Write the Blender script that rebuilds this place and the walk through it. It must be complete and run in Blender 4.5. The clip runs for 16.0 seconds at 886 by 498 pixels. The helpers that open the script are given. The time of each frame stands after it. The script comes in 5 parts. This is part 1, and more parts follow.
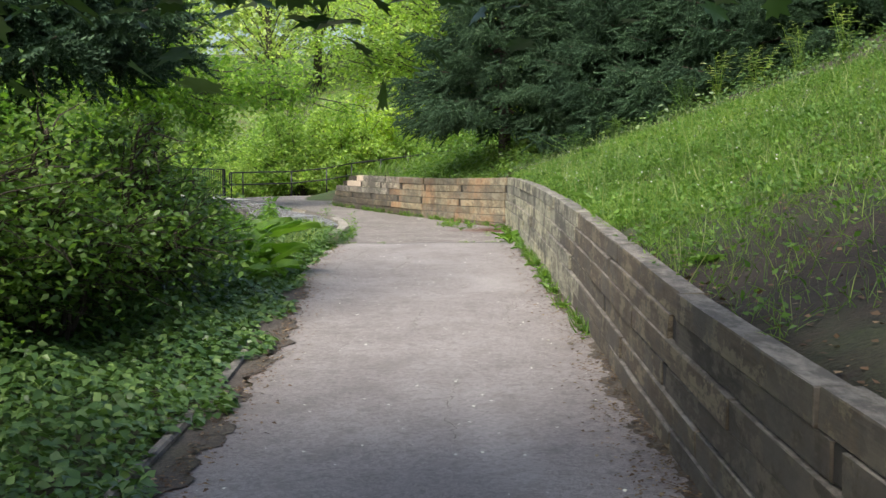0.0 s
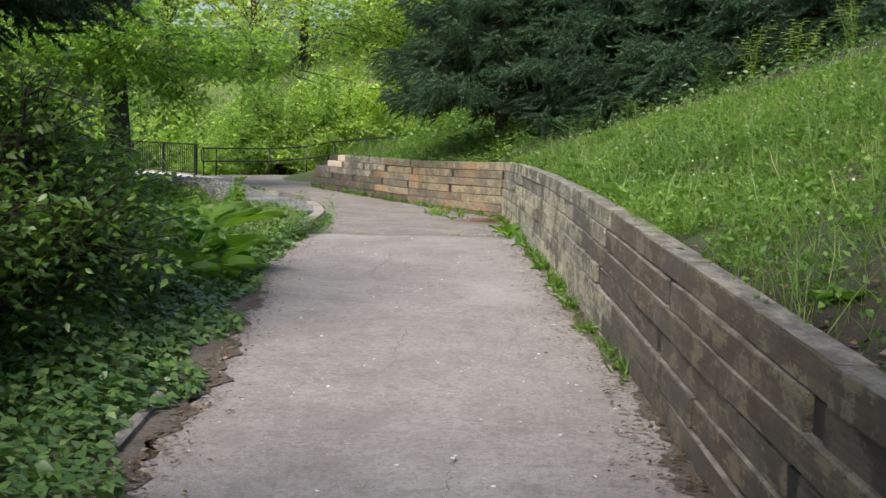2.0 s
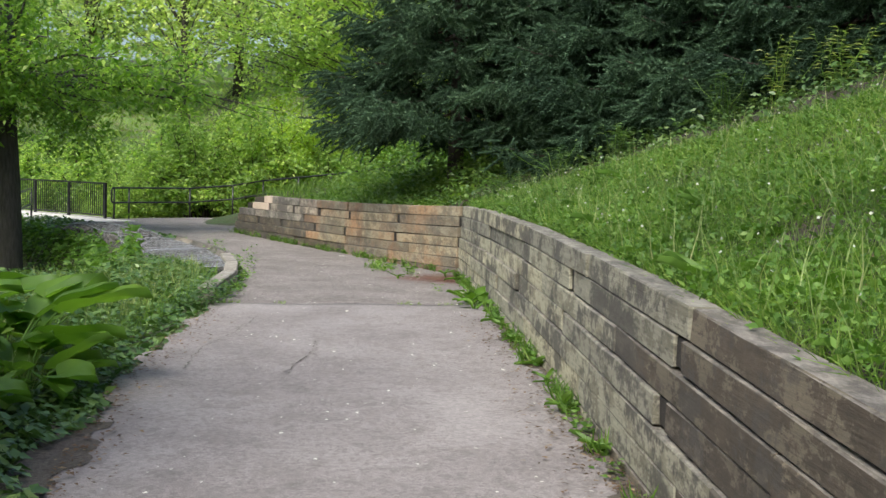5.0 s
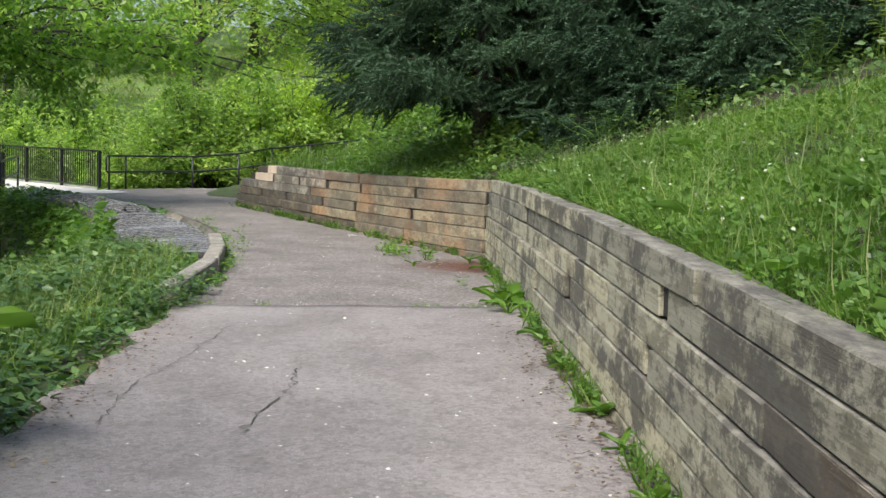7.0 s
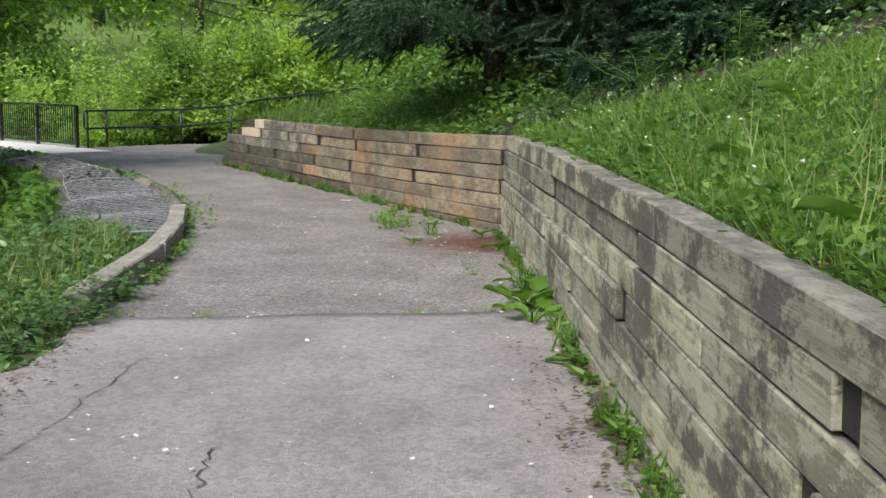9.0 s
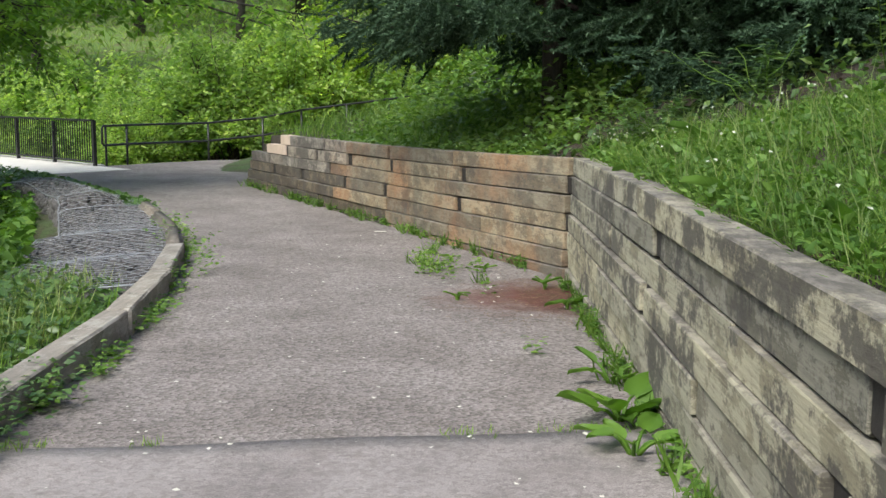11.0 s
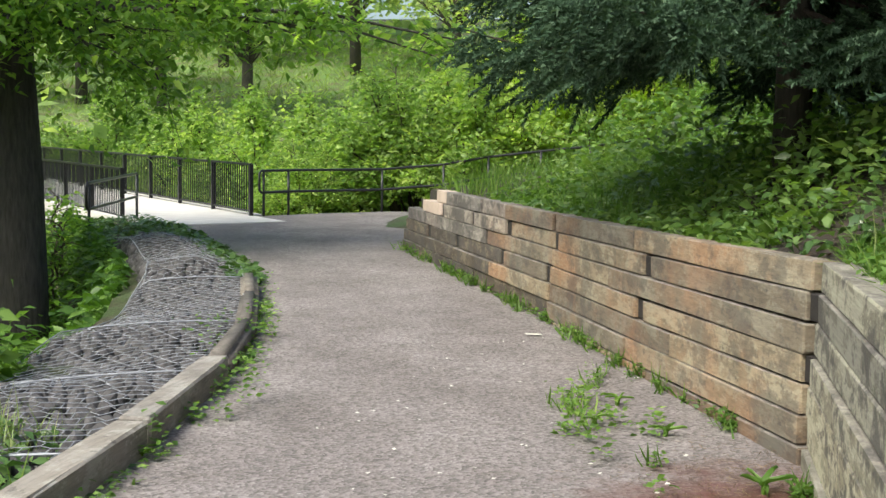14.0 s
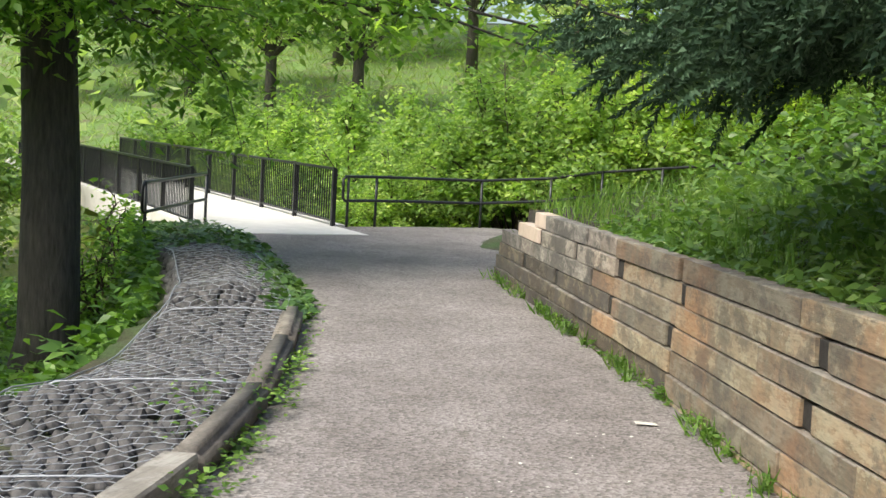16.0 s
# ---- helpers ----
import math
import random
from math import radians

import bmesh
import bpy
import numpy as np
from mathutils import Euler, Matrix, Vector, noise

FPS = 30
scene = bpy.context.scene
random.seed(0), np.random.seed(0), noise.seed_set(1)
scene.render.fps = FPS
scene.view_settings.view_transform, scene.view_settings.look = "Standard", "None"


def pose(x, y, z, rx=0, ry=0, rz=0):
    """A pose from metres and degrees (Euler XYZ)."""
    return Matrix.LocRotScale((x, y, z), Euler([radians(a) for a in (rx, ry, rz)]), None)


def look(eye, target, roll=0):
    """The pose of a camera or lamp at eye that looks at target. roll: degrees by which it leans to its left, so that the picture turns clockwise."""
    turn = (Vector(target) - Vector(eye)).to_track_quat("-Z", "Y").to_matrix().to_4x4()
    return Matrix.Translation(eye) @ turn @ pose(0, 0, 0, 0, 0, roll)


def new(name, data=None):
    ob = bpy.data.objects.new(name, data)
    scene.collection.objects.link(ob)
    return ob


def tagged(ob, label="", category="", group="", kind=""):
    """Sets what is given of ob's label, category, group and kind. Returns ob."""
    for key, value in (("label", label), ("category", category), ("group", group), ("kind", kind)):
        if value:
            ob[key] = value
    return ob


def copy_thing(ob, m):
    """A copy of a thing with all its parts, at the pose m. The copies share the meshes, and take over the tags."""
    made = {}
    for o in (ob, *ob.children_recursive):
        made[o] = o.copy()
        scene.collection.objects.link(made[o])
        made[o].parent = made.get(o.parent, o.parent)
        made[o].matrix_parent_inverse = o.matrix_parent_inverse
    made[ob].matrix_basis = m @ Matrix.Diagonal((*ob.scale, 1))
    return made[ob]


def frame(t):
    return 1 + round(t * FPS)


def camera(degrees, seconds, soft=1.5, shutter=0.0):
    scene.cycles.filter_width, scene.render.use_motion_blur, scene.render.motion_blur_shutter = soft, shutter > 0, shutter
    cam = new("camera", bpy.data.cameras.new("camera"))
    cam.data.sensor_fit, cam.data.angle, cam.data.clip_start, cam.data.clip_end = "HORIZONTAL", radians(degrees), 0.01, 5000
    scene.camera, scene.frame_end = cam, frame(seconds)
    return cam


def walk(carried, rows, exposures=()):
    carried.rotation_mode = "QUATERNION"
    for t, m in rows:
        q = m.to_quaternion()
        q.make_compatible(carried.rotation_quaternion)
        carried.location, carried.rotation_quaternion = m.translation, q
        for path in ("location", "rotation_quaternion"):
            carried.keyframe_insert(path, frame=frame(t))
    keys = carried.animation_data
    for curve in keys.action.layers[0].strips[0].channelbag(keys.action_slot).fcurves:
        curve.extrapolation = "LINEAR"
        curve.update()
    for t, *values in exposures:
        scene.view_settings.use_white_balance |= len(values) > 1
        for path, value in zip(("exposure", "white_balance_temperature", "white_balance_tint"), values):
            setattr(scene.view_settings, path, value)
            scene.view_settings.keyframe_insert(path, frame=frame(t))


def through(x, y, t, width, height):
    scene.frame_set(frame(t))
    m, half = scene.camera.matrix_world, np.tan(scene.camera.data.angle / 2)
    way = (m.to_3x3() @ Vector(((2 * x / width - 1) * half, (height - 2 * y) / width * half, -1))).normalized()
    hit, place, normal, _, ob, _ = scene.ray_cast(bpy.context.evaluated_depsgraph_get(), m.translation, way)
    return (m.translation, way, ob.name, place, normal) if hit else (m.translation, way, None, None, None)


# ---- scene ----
cam = camera(39.9, 16.0)
METRES, EYE, TILT, LEAN, TURN = 22.5, 1.71, -4.7, 0.0, 0.0
ROWS = [
    (0.0, 0.0, 0.0, 0.0, 0.0, 0.0, 0.0),
    (0.5, 0.0004, 0.0328, 0.0029, 2.17, 0.38, -0.18),
    (1.0, -0.0001, 0.0624, 0.0048, 0.56, 0.07, -0.67),
    (1.5, -0.0004, 0.0947, 0.0064, 2.8, -0.73, -0.95),
    (2.0, -0.0031, 0.1262, 0.0075, -0.74, -0.81, -1.62),
    (2.5, -0.0035, 0.1568, 0.0085, -0.45, -1.69, -0.37),
    (3.0, -0.004, 0.1876, 0.0108, -1.12, -1.09, -1.32),
    (3.5, -0.0036, 0.2169, 0.0129, -4.22, -1.09, -1.59),
    (4.0, -0.0023, 0.2499, 0.016, -3.18, -1.98, -1.13),
    (4.5, -0.0028, 0.2819, 0.0194, -5.06, -1.2, -1.11),
    (5.0, -0.0029, 0.3154, 0.0226, -3.49, 1.03, -1.42),
    (7.5, 0.0047, 0.4709, 0.0355, -2.17, -1.37, -1.39),
    (8.0, 0.0066, 0.5005, 0.0376, -2.58, -2.39, -0.09),
    (8.5, 0.0118, 0.5342, 0.0411, -2.05, -3.14, -0.32),
    (11.0, 0.016, 0.6861, 0.0561, 0.63, -2.84, 0.02),
    (11.5, 0.0175, 0.7184, 0.0587, 2.55, -4.01, -0.51),
    (12.0, 0.0196, 0.7505, 0.0621, 2.24, -2.77, 0.23),
    (12.5, 0.0225, 0.7816, 0.0653, 5.96, -0.96, 0.32),
    (13.0, 0.0248, 0.8114, 0.068, 6.27, -1.11, -0.67),
    (13.5, 0.0294, 0.844, 0.0703, 9.1, -1.71, -2.11),
    (14.0, 0.0303, 0.8731, 0.0731, 11.16, -1.02, -1.78),
    (14.5, 0.0279, 0.9035, 0.0755, 12.38, -0.16, -1.7),
    (15.0, 0.026, 0.9315, 0.0792, 15.8, -0.24, -2.76),
    (15.5, 0.0202, 0.9607, 0.0813, 14.93, 0.15, -2.24),
    (16.0, 0.0136, 0.9929, 0.0835, 16.49, -1.0, -4.65),
]
EXPOSURES = [(0, 0.78, 6500, 6), (2, 0.6, 6450, 6), (3.5, 0.55, 6420, 6), (5, 0.54, 6270, 6), (7.2, 0.56, 6260, 6), (8, 0.42, 6220, 6), (11, 0.47, 6170, 6), (14, 0.7, 6350, 6), (16, 0.82, 6400, 6)]
walk(cam, [(t, pose(0, 0, EYE, TILT, LEAN, TURN) @ pose(METRES * x, METRES * y, METRES * z, 90 + pitch, roll, yaw)) for t, x, y, z, yaw, pitch, roll in ROWS], EXPOSURES)

# ---- light: a bright, thinly clouded sky and a soft sun ----
world = bpy.data.worlds.new("sky")
scene.world = world
world.use_nodes = True
wn = world.node_tree.nodes
sky = wn.new("ShaderNodeTexSky")
sky.sky_type, sky.sun_disc = "NISHITA", False
SUN_UP, SUN_ROUND = radians(50), radians(212)
sky.sun_elevation, sky.sun_rotation = SUN_UP, SUN_ROUND
sky.air_density, sky.dust_density, sky.ozone_density = 1.0, 4.0, 1.0
world.node_tree.links.new(sky.outputs[0], wn["Background"].inputs[0])
wn["Background"].inputs[1].default_value = 0.15
sun = new("sun", bpy.data.lights.new("sun", "SUN"))
sun.data.energy, sun.data.angle, sun.data.color = 2.8, radians(26), (1.0, 0.95, 0.86)
sun.matrix_world = look((0, 0, 30), (0 - math.sin(SUN_ROUND) * math.cos(SUN_UP), 0 - math.cos(SUN_ROUND) * math.cos(SUN_UP), 30 - math.sin(SUN_UP)))


# ---- materials ----
class Mat:
    """A node material with a few shorthands."""

    def __init__(self, name, rough=0.8, metal=0.0):
        self.m = bpy.data.materials.new(name)
        self.m.use_nodes = True
        self.t = self.m.node_tree
        self.b = self.t.nodes["Principled BSDF"]
        self.b.inputs["Roughness"].default_value = rough
        self.b.inputs["Metallic"].default_value = metal
        self.pos = self.t.nodes.new("ShaderNodeNewGeometry").outputs["Position"]

    def link(self, a, b):
        self.t.links.new(a, b)

    def node(self, kind, **values):
        n = self.t.nodes.new(kind)
        for k, v in values.items():
            n.inputs[k].default_value = v
        return n

    def noise(self, scale, detail=5.0, rough=0.6, stretch=None):
        n = self.node("ShaderNodeTexNoise", Scale=scale, Detail=detail, Roughness=rough)
        src = self.pos
        if stretch:
            mp = self.node("ShaderNodeMapping")
            mp.inputs["Scale"].default_value = stretch
            self.link(src, mp.inputs["Vector"])
            src = mp.outputs[0]
        self.link(src, n.inputs["Vector"])
        return n.outputs[0]

    def voronoi(self, scale, feature="F1"):
        n = self.node("ShaderNodeTexVoronoi", Scale=scale)
        n.feature = feature
        self.link(self.pos, n.inputs["Vector"])
        return n

    def ramp(self, fac, *stops):
        n = self.node("ShaderNodeValToRGB")
        e = n.color_ramp.elements
        while len(e) < len(stops):
            e.new(0.5)
        for q, (p, c) in zip(e, stops):
            q.position = p
            q.color = (*c, 1) if len(c) == 3 else c
        self.link(fac, n.inputs[0])
        return n.outputs[0]

    def mix(self, fac, a, b, blend="MIX"):
        n = self.t.nodes.new("ShaderNodeMix")
        n.data_type, n.blend_type = "RGBA", blend
        for src, sock in ((fac, n.inputs[0]), (a, n.inputs[6]), (b, n.inputs[7])):
            if isinstance(src, (int, float)):
                sock.default_value = src
            elif isinstance(src, tuple):
                sock.default_value = (*src, 1)
            else:
                self.link(src, sock)
        return n.outputs[2]

    def color(self, c):
        self.link(c, self.b.inputs["Base Color"])
        return self

    def bump(self, h, strength=0.5, dist=0.01):
        n = self.node("ShaderNodeBump", Strength=strength, Distance=dist)
        self.link(h, n.inputs["Height"])
        self.link(n.outputs[0], self.b.inputs["Normal"])
        return self


def near_spot(k, centre, radius, soft, wobble):
    """1 inside an uneven round stain about centre, 0 outside."""
    d = k.node("ShaderNodeVectorMath")
    d.operation = "DISTANCE"
    k.link(k.pos, d.inputs[0])
    d.inputs[1].default_value = centre
    ad = k.node("ShaderNodeMath")
    ad.operation = "MULTIPLY_ADD"
    k.link(k.noise(2.2, 6, 0.7), ad.inputs[0])
    ad.inputs[1].default_value = wobble
    k.link(d.outputs["Value"], ad.inputs[2])
    mr = k.node("ShaderNodeMapRange")
    k.link(ad.outputs[0], mr.inputs[0])
    mr.inputs[1].default_value, mr.inputs[2].default_value = radius + wobble / 2, radius + wobble / 2 - soft
    return mr.outputs[0]


def asphalt_material():
    k = Mat("worn_asphalt", 0.9)
    c = k.ramp(k.noise(0.9, 6, 0.65), (0.3, (0.215, 0.192, 0.188)), (0.7, (0.315, 0.285, 0.278)))
    grit = k.ramp(k.noise(130, 3), (0.32, (0.55, 0.55, 0.55)), (0.6, (1.06, 1.05, 1.05)))
    c = k.mix(1.0, c, grit, "MULTIPLY")
    c = k.mix(k.ramp(k.noise(5, 5, 0.7), (0.52, (0, 0, 0)), (0.7, (0.6, 0.6, 0.6))), c, (0.14, 0.125, 0.118))
    c = k.mix(k.ramp(k.noise(0.55, 3, 0.5, (1, 0.35, 1)), (0.52, (0, 0, 0)), (0.66, (0.5, 0.5, 0.5))), c, (0.36, 0.33, 0.325))
    pits = k.voronoi(38)
    c = k.mix(0.5, c, k.ramp(pits.outputs["Color"], (0.1, (0.6, 0.59, 0.58)), (0.5, (1.0, 1.0, 1.0)), (0.95, (1.3, 1.28, 1.27))), "MULTIPLY")
    c = k.mix(k.ramp(k.noise(2.3, 8, 0.75, (1, 0.6, 1)), (0.54, (0, 0, 0)), (0.62, (0.4, 0.4, 0.4))), c, (0.17, 0.148, 0.14))
    k.color(c).bump(k.noise(150, 3), 0.45, 0.004)
    return k.m


def gravel_material():
    k = Mat("compacted_gravel", 0.95)
    v = k.voronoi(52)
    c = k.ramp(k.noise(1.1, 5, 0.65), (0.3, (0.165, 0.147, 0.138)), (0.7, (0.27, 0.247, 0.238)))
    c = k.mix(0.75, c, k.ramp(v.outputs["Color"], (0.15, (0.35, 0.33, 0.31)), (0.6, (1.0, 0.97, 0.96)), (0.95, (1.45, 1.42, 1.41))), "MULTIPLY")
    c = k.mix(k.ramp(k.noise(4.5, 6, 0.7), (0.55, (0, 0, 0)), (0.75, (0.6, 0.6, 0.6))), c, (0.115, 0.095, 0.08))
    c = k.mix(near_spot(k, (1.15, 25.2, 0.0), 1.05, 0.7, 1.4), c, (0.13, 0.052, 0.04))
    k.color(c).bump(v.outputs["Distance"], 0.8, 0.008)
    return k.m


def soil_material(name, dark, light, green, amount=0.5):
    k = Mat(name, 0.95)
    c = k.ramp(k.noise(3, 6, 0.7), (0.3, dark), (0.7, light))
    c = k.mix(k.ramp(k.noise(0.8, 5, 0.6), (0.5 - amount * 0.3, (0, 0, 0)), (0.75 - amount * 0.3, (1, 1, 1))), c, green)
    c = k.mix(1.0, c, k.ramp(k.noise(45, 4), (0.3, (0.5, 0.5, 0.5)), (0.65, (1.15, 1.15, 1.15))), "MULTIPLY")
    k.color(c).bump(k.noise(28, 6), 0.8, 0.03)
    return k.m


def timber_material(name, dark, light, lichen, amount, orange=0.0, along="y", top_grey=0.6, stain=0.85):
    """Weathered sawn timber: long grain and checks, sharp-edged lichen, dark water stains, upward faces mixed to grey.
    """
    k = Mat(name, 0.9)
    st = (14, 0.8, 24) if along == "y" else (9, 1.6, 24)
    grain = k.noise(2.2, 8, 0.7, st)
    info = k.node("ShaderNodeObjectInfo").outputs["Random"]
    c = k.ramp(k.noise(2.6, 8, 0.72, (1, 0.8, 1.6)), (0.32, dark), (0.66, light))
    c = k.mix(k.ramp(k.noise(3.0, 9, 0.78, (1.0, 0.8, 1.7)), (0.60 - amount * 0.2, (0, 0, 0)), (0.63 - amount * 0.2, (0.85, 0.85, 0.85))), c, lichen)
    if orange:
        c = k.mix(k.ramp(k.noise(0.75, 6, 0.65, (1, 1, 0.8)), (0.47, (0, 0, 0)), (0.6, (orange, orange, orange))), c, (0.33, 0.155, 0.07))
    c = k.mix(0.75, c, k.ramp(grain, (0.3, (0.5, 0.5, 0.5)), (0.5, (0.95, 0.95, 0.95)), (0.7, (1.2, 1.2, 1.18))), "MULTIPLY")
    c = k.mix(1.0, c, k.ramp(info, (0.0, (0.62, 0.62, 0.65)), (0.5, (0.97, 0.96, 0.94)), (1.0, (1.25, 1.2, 1.1))), "MULTIPLY")
    wet = k.ramp(k.noise(1.7, 9, 0.78, (1, 0.75, 1.0)), (0.5, (0, 0, 0)), (0.55, (stain, stain, stain)))
    c = k.mix(wet, c, (0.062, 0.056, 0.05))
    c = k.mix(k.ramp(k.noise(11, 6, 0.7, (1, 0.6, 1.4)), (0.6, (0, 0, 0)), (0.66, (0.6, 0.6, 0.6))), c, (0.07, 0.062, 0.053))
    # faces that point up go towards a mottled grey, by top_grey
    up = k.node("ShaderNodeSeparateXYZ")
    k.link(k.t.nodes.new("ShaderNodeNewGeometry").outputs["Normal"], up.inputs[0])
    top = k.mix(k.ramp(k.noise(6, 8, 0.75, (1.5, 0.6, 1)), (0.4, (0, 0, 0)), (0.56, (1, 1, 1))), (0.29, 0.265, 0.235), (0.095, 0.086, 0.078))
    c = k.mix(k.ramp(up.outputs["Z"], (0.55, (0, 0, 0)), (0.85, (top_grey, top_grey, top_grey))), c, top)
    k.color(c).bump(k.mix(0.5, grain, k.noise(14, 8, 0.75)), 0.7, 0.014)
    return k.m


def leaf_material(name, dark, light, tip=None, through=0.4, rough=0.45):
    k = Mat(name, rough)
    geo = k.node("ShaderNodeNewGeometry")
    c = k.ramp(geo.outputs["Random Per Island"], (0.0, dark), (0.75, light), (1.0, tip or light))
    c = k.mix(0.45, c, k.ramp(k.noise(0.45, 4, 0.6), (0.36, (0.55, 0.62, 0.6)), (0.64, (1.3, 1.22, 1.1))), "MULTIPLY")
    c = k.mix(0.55, c, k.ramp(k.noise(1.4, 3), (0.3, (0.5, 0.56, 0.5)), (0.7, (1.35, 1.28, 1.15))), "MULTIPLY")
    c = k.mix(0.8, c, k.ramp(k.node("ShaderNodeObjectInfo").outputs["Random"], (0.0, (0.82, 0.86, 0.8)), (0.5, (1.05, 1.05, 1.0)), (1.0, (1.4, 1.28, 1.25))), "MULTIPLY")
    k.color(c)
    k.b.inputs["Specular IOR Level"].default_value = 0.35
    tr = k.node("ShaderNodeBsdfTranslucent")
    bright = k.mix(1.0, c, (1.35, 1.45, 0.6), "MULTIPLY")
    k.link(bright, tr.inputs["Color"])
    mx = k.node("ShaderNodeMixShader", Fac=through)
    k.link(k.b.outputs[0], mx.inputs[1])
    k.link(tr.outputs[0], mx.inputs[2])
    k.link(mx.outputs[0], k.t.nodes["Material Output"].inputs["Surface"])
    return k.m


def bark_material(name, dark, light):
    k = Mat(name, 0.92)
    g = k.noise(3.0, 8, 0.7, (7, 7, 1.1))
    k.color(k.ramp(g, (0.3, dark), (0.7, light))).bump(g, 1.0, 0.04)
    return k.m


def plain_material(name, a, b, scale=6.0, rough=0.8, metal=0.0, bump=0.2):
    k = Mat(name, rough, metal)
    n = k.noise(scale, 6, 0.65)
    k.color(k.ramp(n, (0.3, a), (0.7, b)))
    if bump:
        k.bump(k.noise(scale * 8, 4), bump, 0.01)
    return k.m


ASPHALT = asphalt_material()
GRAVEL = gravel_material()
SOIL = soil_material("woodland_soil", (0.035, 0.026, 0.018), (0.085, 0.062, 0.042), (0.05, 0.085, 0.022), 0.5)
BANK_SOIL = soil_material("bank_soil", (0.02, 0.015, 0.011), (0.058, 0.041, 0.029), (0.04, 0.055, 0.018), 0.15)
CRACK_SOIL = soil_material("crack_soil", (0.05, 0.043, 0.036), (0.12, 0.105, 0.092), (0.08, 0.085, 0.05), 0.3)
MARGIN_SOIL = soil_material("margin_soil", (0.07, 0.055, 0.045), (0.15, 0.125, 0.108), (0.09, 0.08, 0.055), 0.2)
# lightened: the bright sky glow over the far slope is in this colour
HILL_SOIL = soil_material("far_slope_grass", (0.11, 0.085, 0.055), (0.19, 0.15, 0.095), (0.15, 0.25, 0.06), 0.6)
# grey timber darkened so that its colour holds the tree shade
SHADED_GREY_TIMBER = timber_material("shaded_grey_timber", (0.046, 0.036, 0.027), (0.105, 0.084, 0.063), (0.16, 0.136, 0.1), 0.45, 0.0, "y", 0.7, 0.7)
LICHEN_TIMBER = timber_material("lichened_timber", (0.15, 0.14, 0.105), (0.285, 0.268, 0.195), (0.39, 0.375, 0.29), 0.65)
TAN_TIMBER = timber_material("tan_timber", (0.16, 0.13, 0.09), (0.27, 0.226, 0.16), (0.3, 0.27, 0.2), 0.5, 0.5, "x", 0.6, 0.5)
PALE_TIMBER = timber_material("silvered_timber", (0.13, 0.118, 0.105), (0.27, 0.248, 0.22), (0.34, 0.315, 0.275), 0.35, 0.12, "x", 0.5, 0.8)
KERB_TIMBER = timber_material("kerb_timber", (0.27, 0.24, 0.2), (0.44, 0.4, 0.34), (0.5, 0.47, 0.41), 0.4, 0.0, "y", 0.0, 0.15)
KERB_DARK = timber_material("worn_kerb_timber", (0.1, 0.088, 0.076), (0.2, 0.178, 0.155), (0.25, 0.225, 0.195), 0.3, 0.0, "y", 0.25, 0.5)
FRESH_TIMBER = plain_material("bleached_timber", (0.42, 0.33, 0.26), (0.58, 0.47, 0.39), 4)
# near-black, so the shade inside the wall slots is in the tie colour
SLOT_SHADE_WOOD = plain_material("slot_shade_wood", (0.012, 0.01, 0.009), (0.03, 0.025, 0.022), 20)
BLACK_PAINT = plain_material("black_enamel", (0.012, 0.012, 0.013), (0.022, 0.022, 0.023), 12, 0.38, 0.0, 0.05)
CONCRETE = plain_material("pale_concrete", (0.55, 0.52, 0.47), (0.68, 0.65, 0.6), 3)
STONE = plain_material("gabion_stone", (0.035, 0.033, 0.033), (0.13, 0.122, 0.12), 7, 0.85, 0.0, 0.5)
WIRE = plain_material("galvanised_wire", (0.25, 0.26, 0.285), (0.4, 0.415, 0.45), 9, 0.5, 0.3, 0)
WATER = plain_material("muddy_water", (0.15, 0.125, 0.075), (0.2, 0.17, 0.105), 0.7, 0.12, 0.0, 0.08)
BARK = bark_material("grey_bark", (0.028, 0.024, 0.02), (0.1, 0.088, 0.074))
TWIG = bark_material("brown_twig", (0.03, 0.022, 0.015), (0.075, 0.056, 0.04))
LEAF_TREE = leaf_material("boxelder_leaf", (0.09, 0.19, 0.04), (0.19, 0.33, 0.07), (0.32, 0.46, 0.12), 0.58)
LEAF_DARK = leaf_material("shade_leaf", (0.085, 0.165, 0.045), (0.15, 0.25, 0.07), (0.22, 0.32, 0.11), 0.5, 0.28)
LEAF_LIGHT = leaf_material("thicket_leaf", (0.15, 0.26, 0.075), (0.29, 0.42, 0.125), (0.44, 0.55, 0.2), 0.55)
LEAF_YELLOW = leaf_material("golden_leaf", (0.22, 0.34, 0.04), (0.36, 0.5, 0.065), (0.47, 0.58, 0.1), 0.55)
# paler than the near leaves, with the distant glow put into the colour
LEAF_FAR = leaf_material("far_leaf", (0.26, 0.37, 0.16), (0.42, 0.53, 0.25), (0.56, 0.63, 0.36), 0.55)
LEAF_IVY = leaf_material("creeper_leaf", (0.045, 0.1, 0.032), (0.095, 0.175, 0.058), (0.16, 0.25, 0.09), 0.3, 0.36)
LEAF_WEED = leaf_material("weed_leaf", (0.075, 0.155, 0.032), (0.145, 0.27, 0.055), (0.24, 0.37, 0.1), 0.42)
LEAF_BIG = leaf_material("burdock_leaf", (0.09, 0.19, 0.028), (0.13, 0.25, 0.04), (0.17, 0.3, 0.06), 0.4, 0.45)
GRASS = leaf_material("grass_blade", (0.08, 0.16, 0.03), (0.15, 0.265, 0.05), (0.27, 0.36, 0.12), 0.42)
# blades paled likewise, to carry the far slope's brightness
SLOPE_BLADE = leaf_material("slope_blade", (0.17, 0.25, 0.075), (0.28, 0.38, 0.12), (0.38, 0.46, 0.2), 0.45)
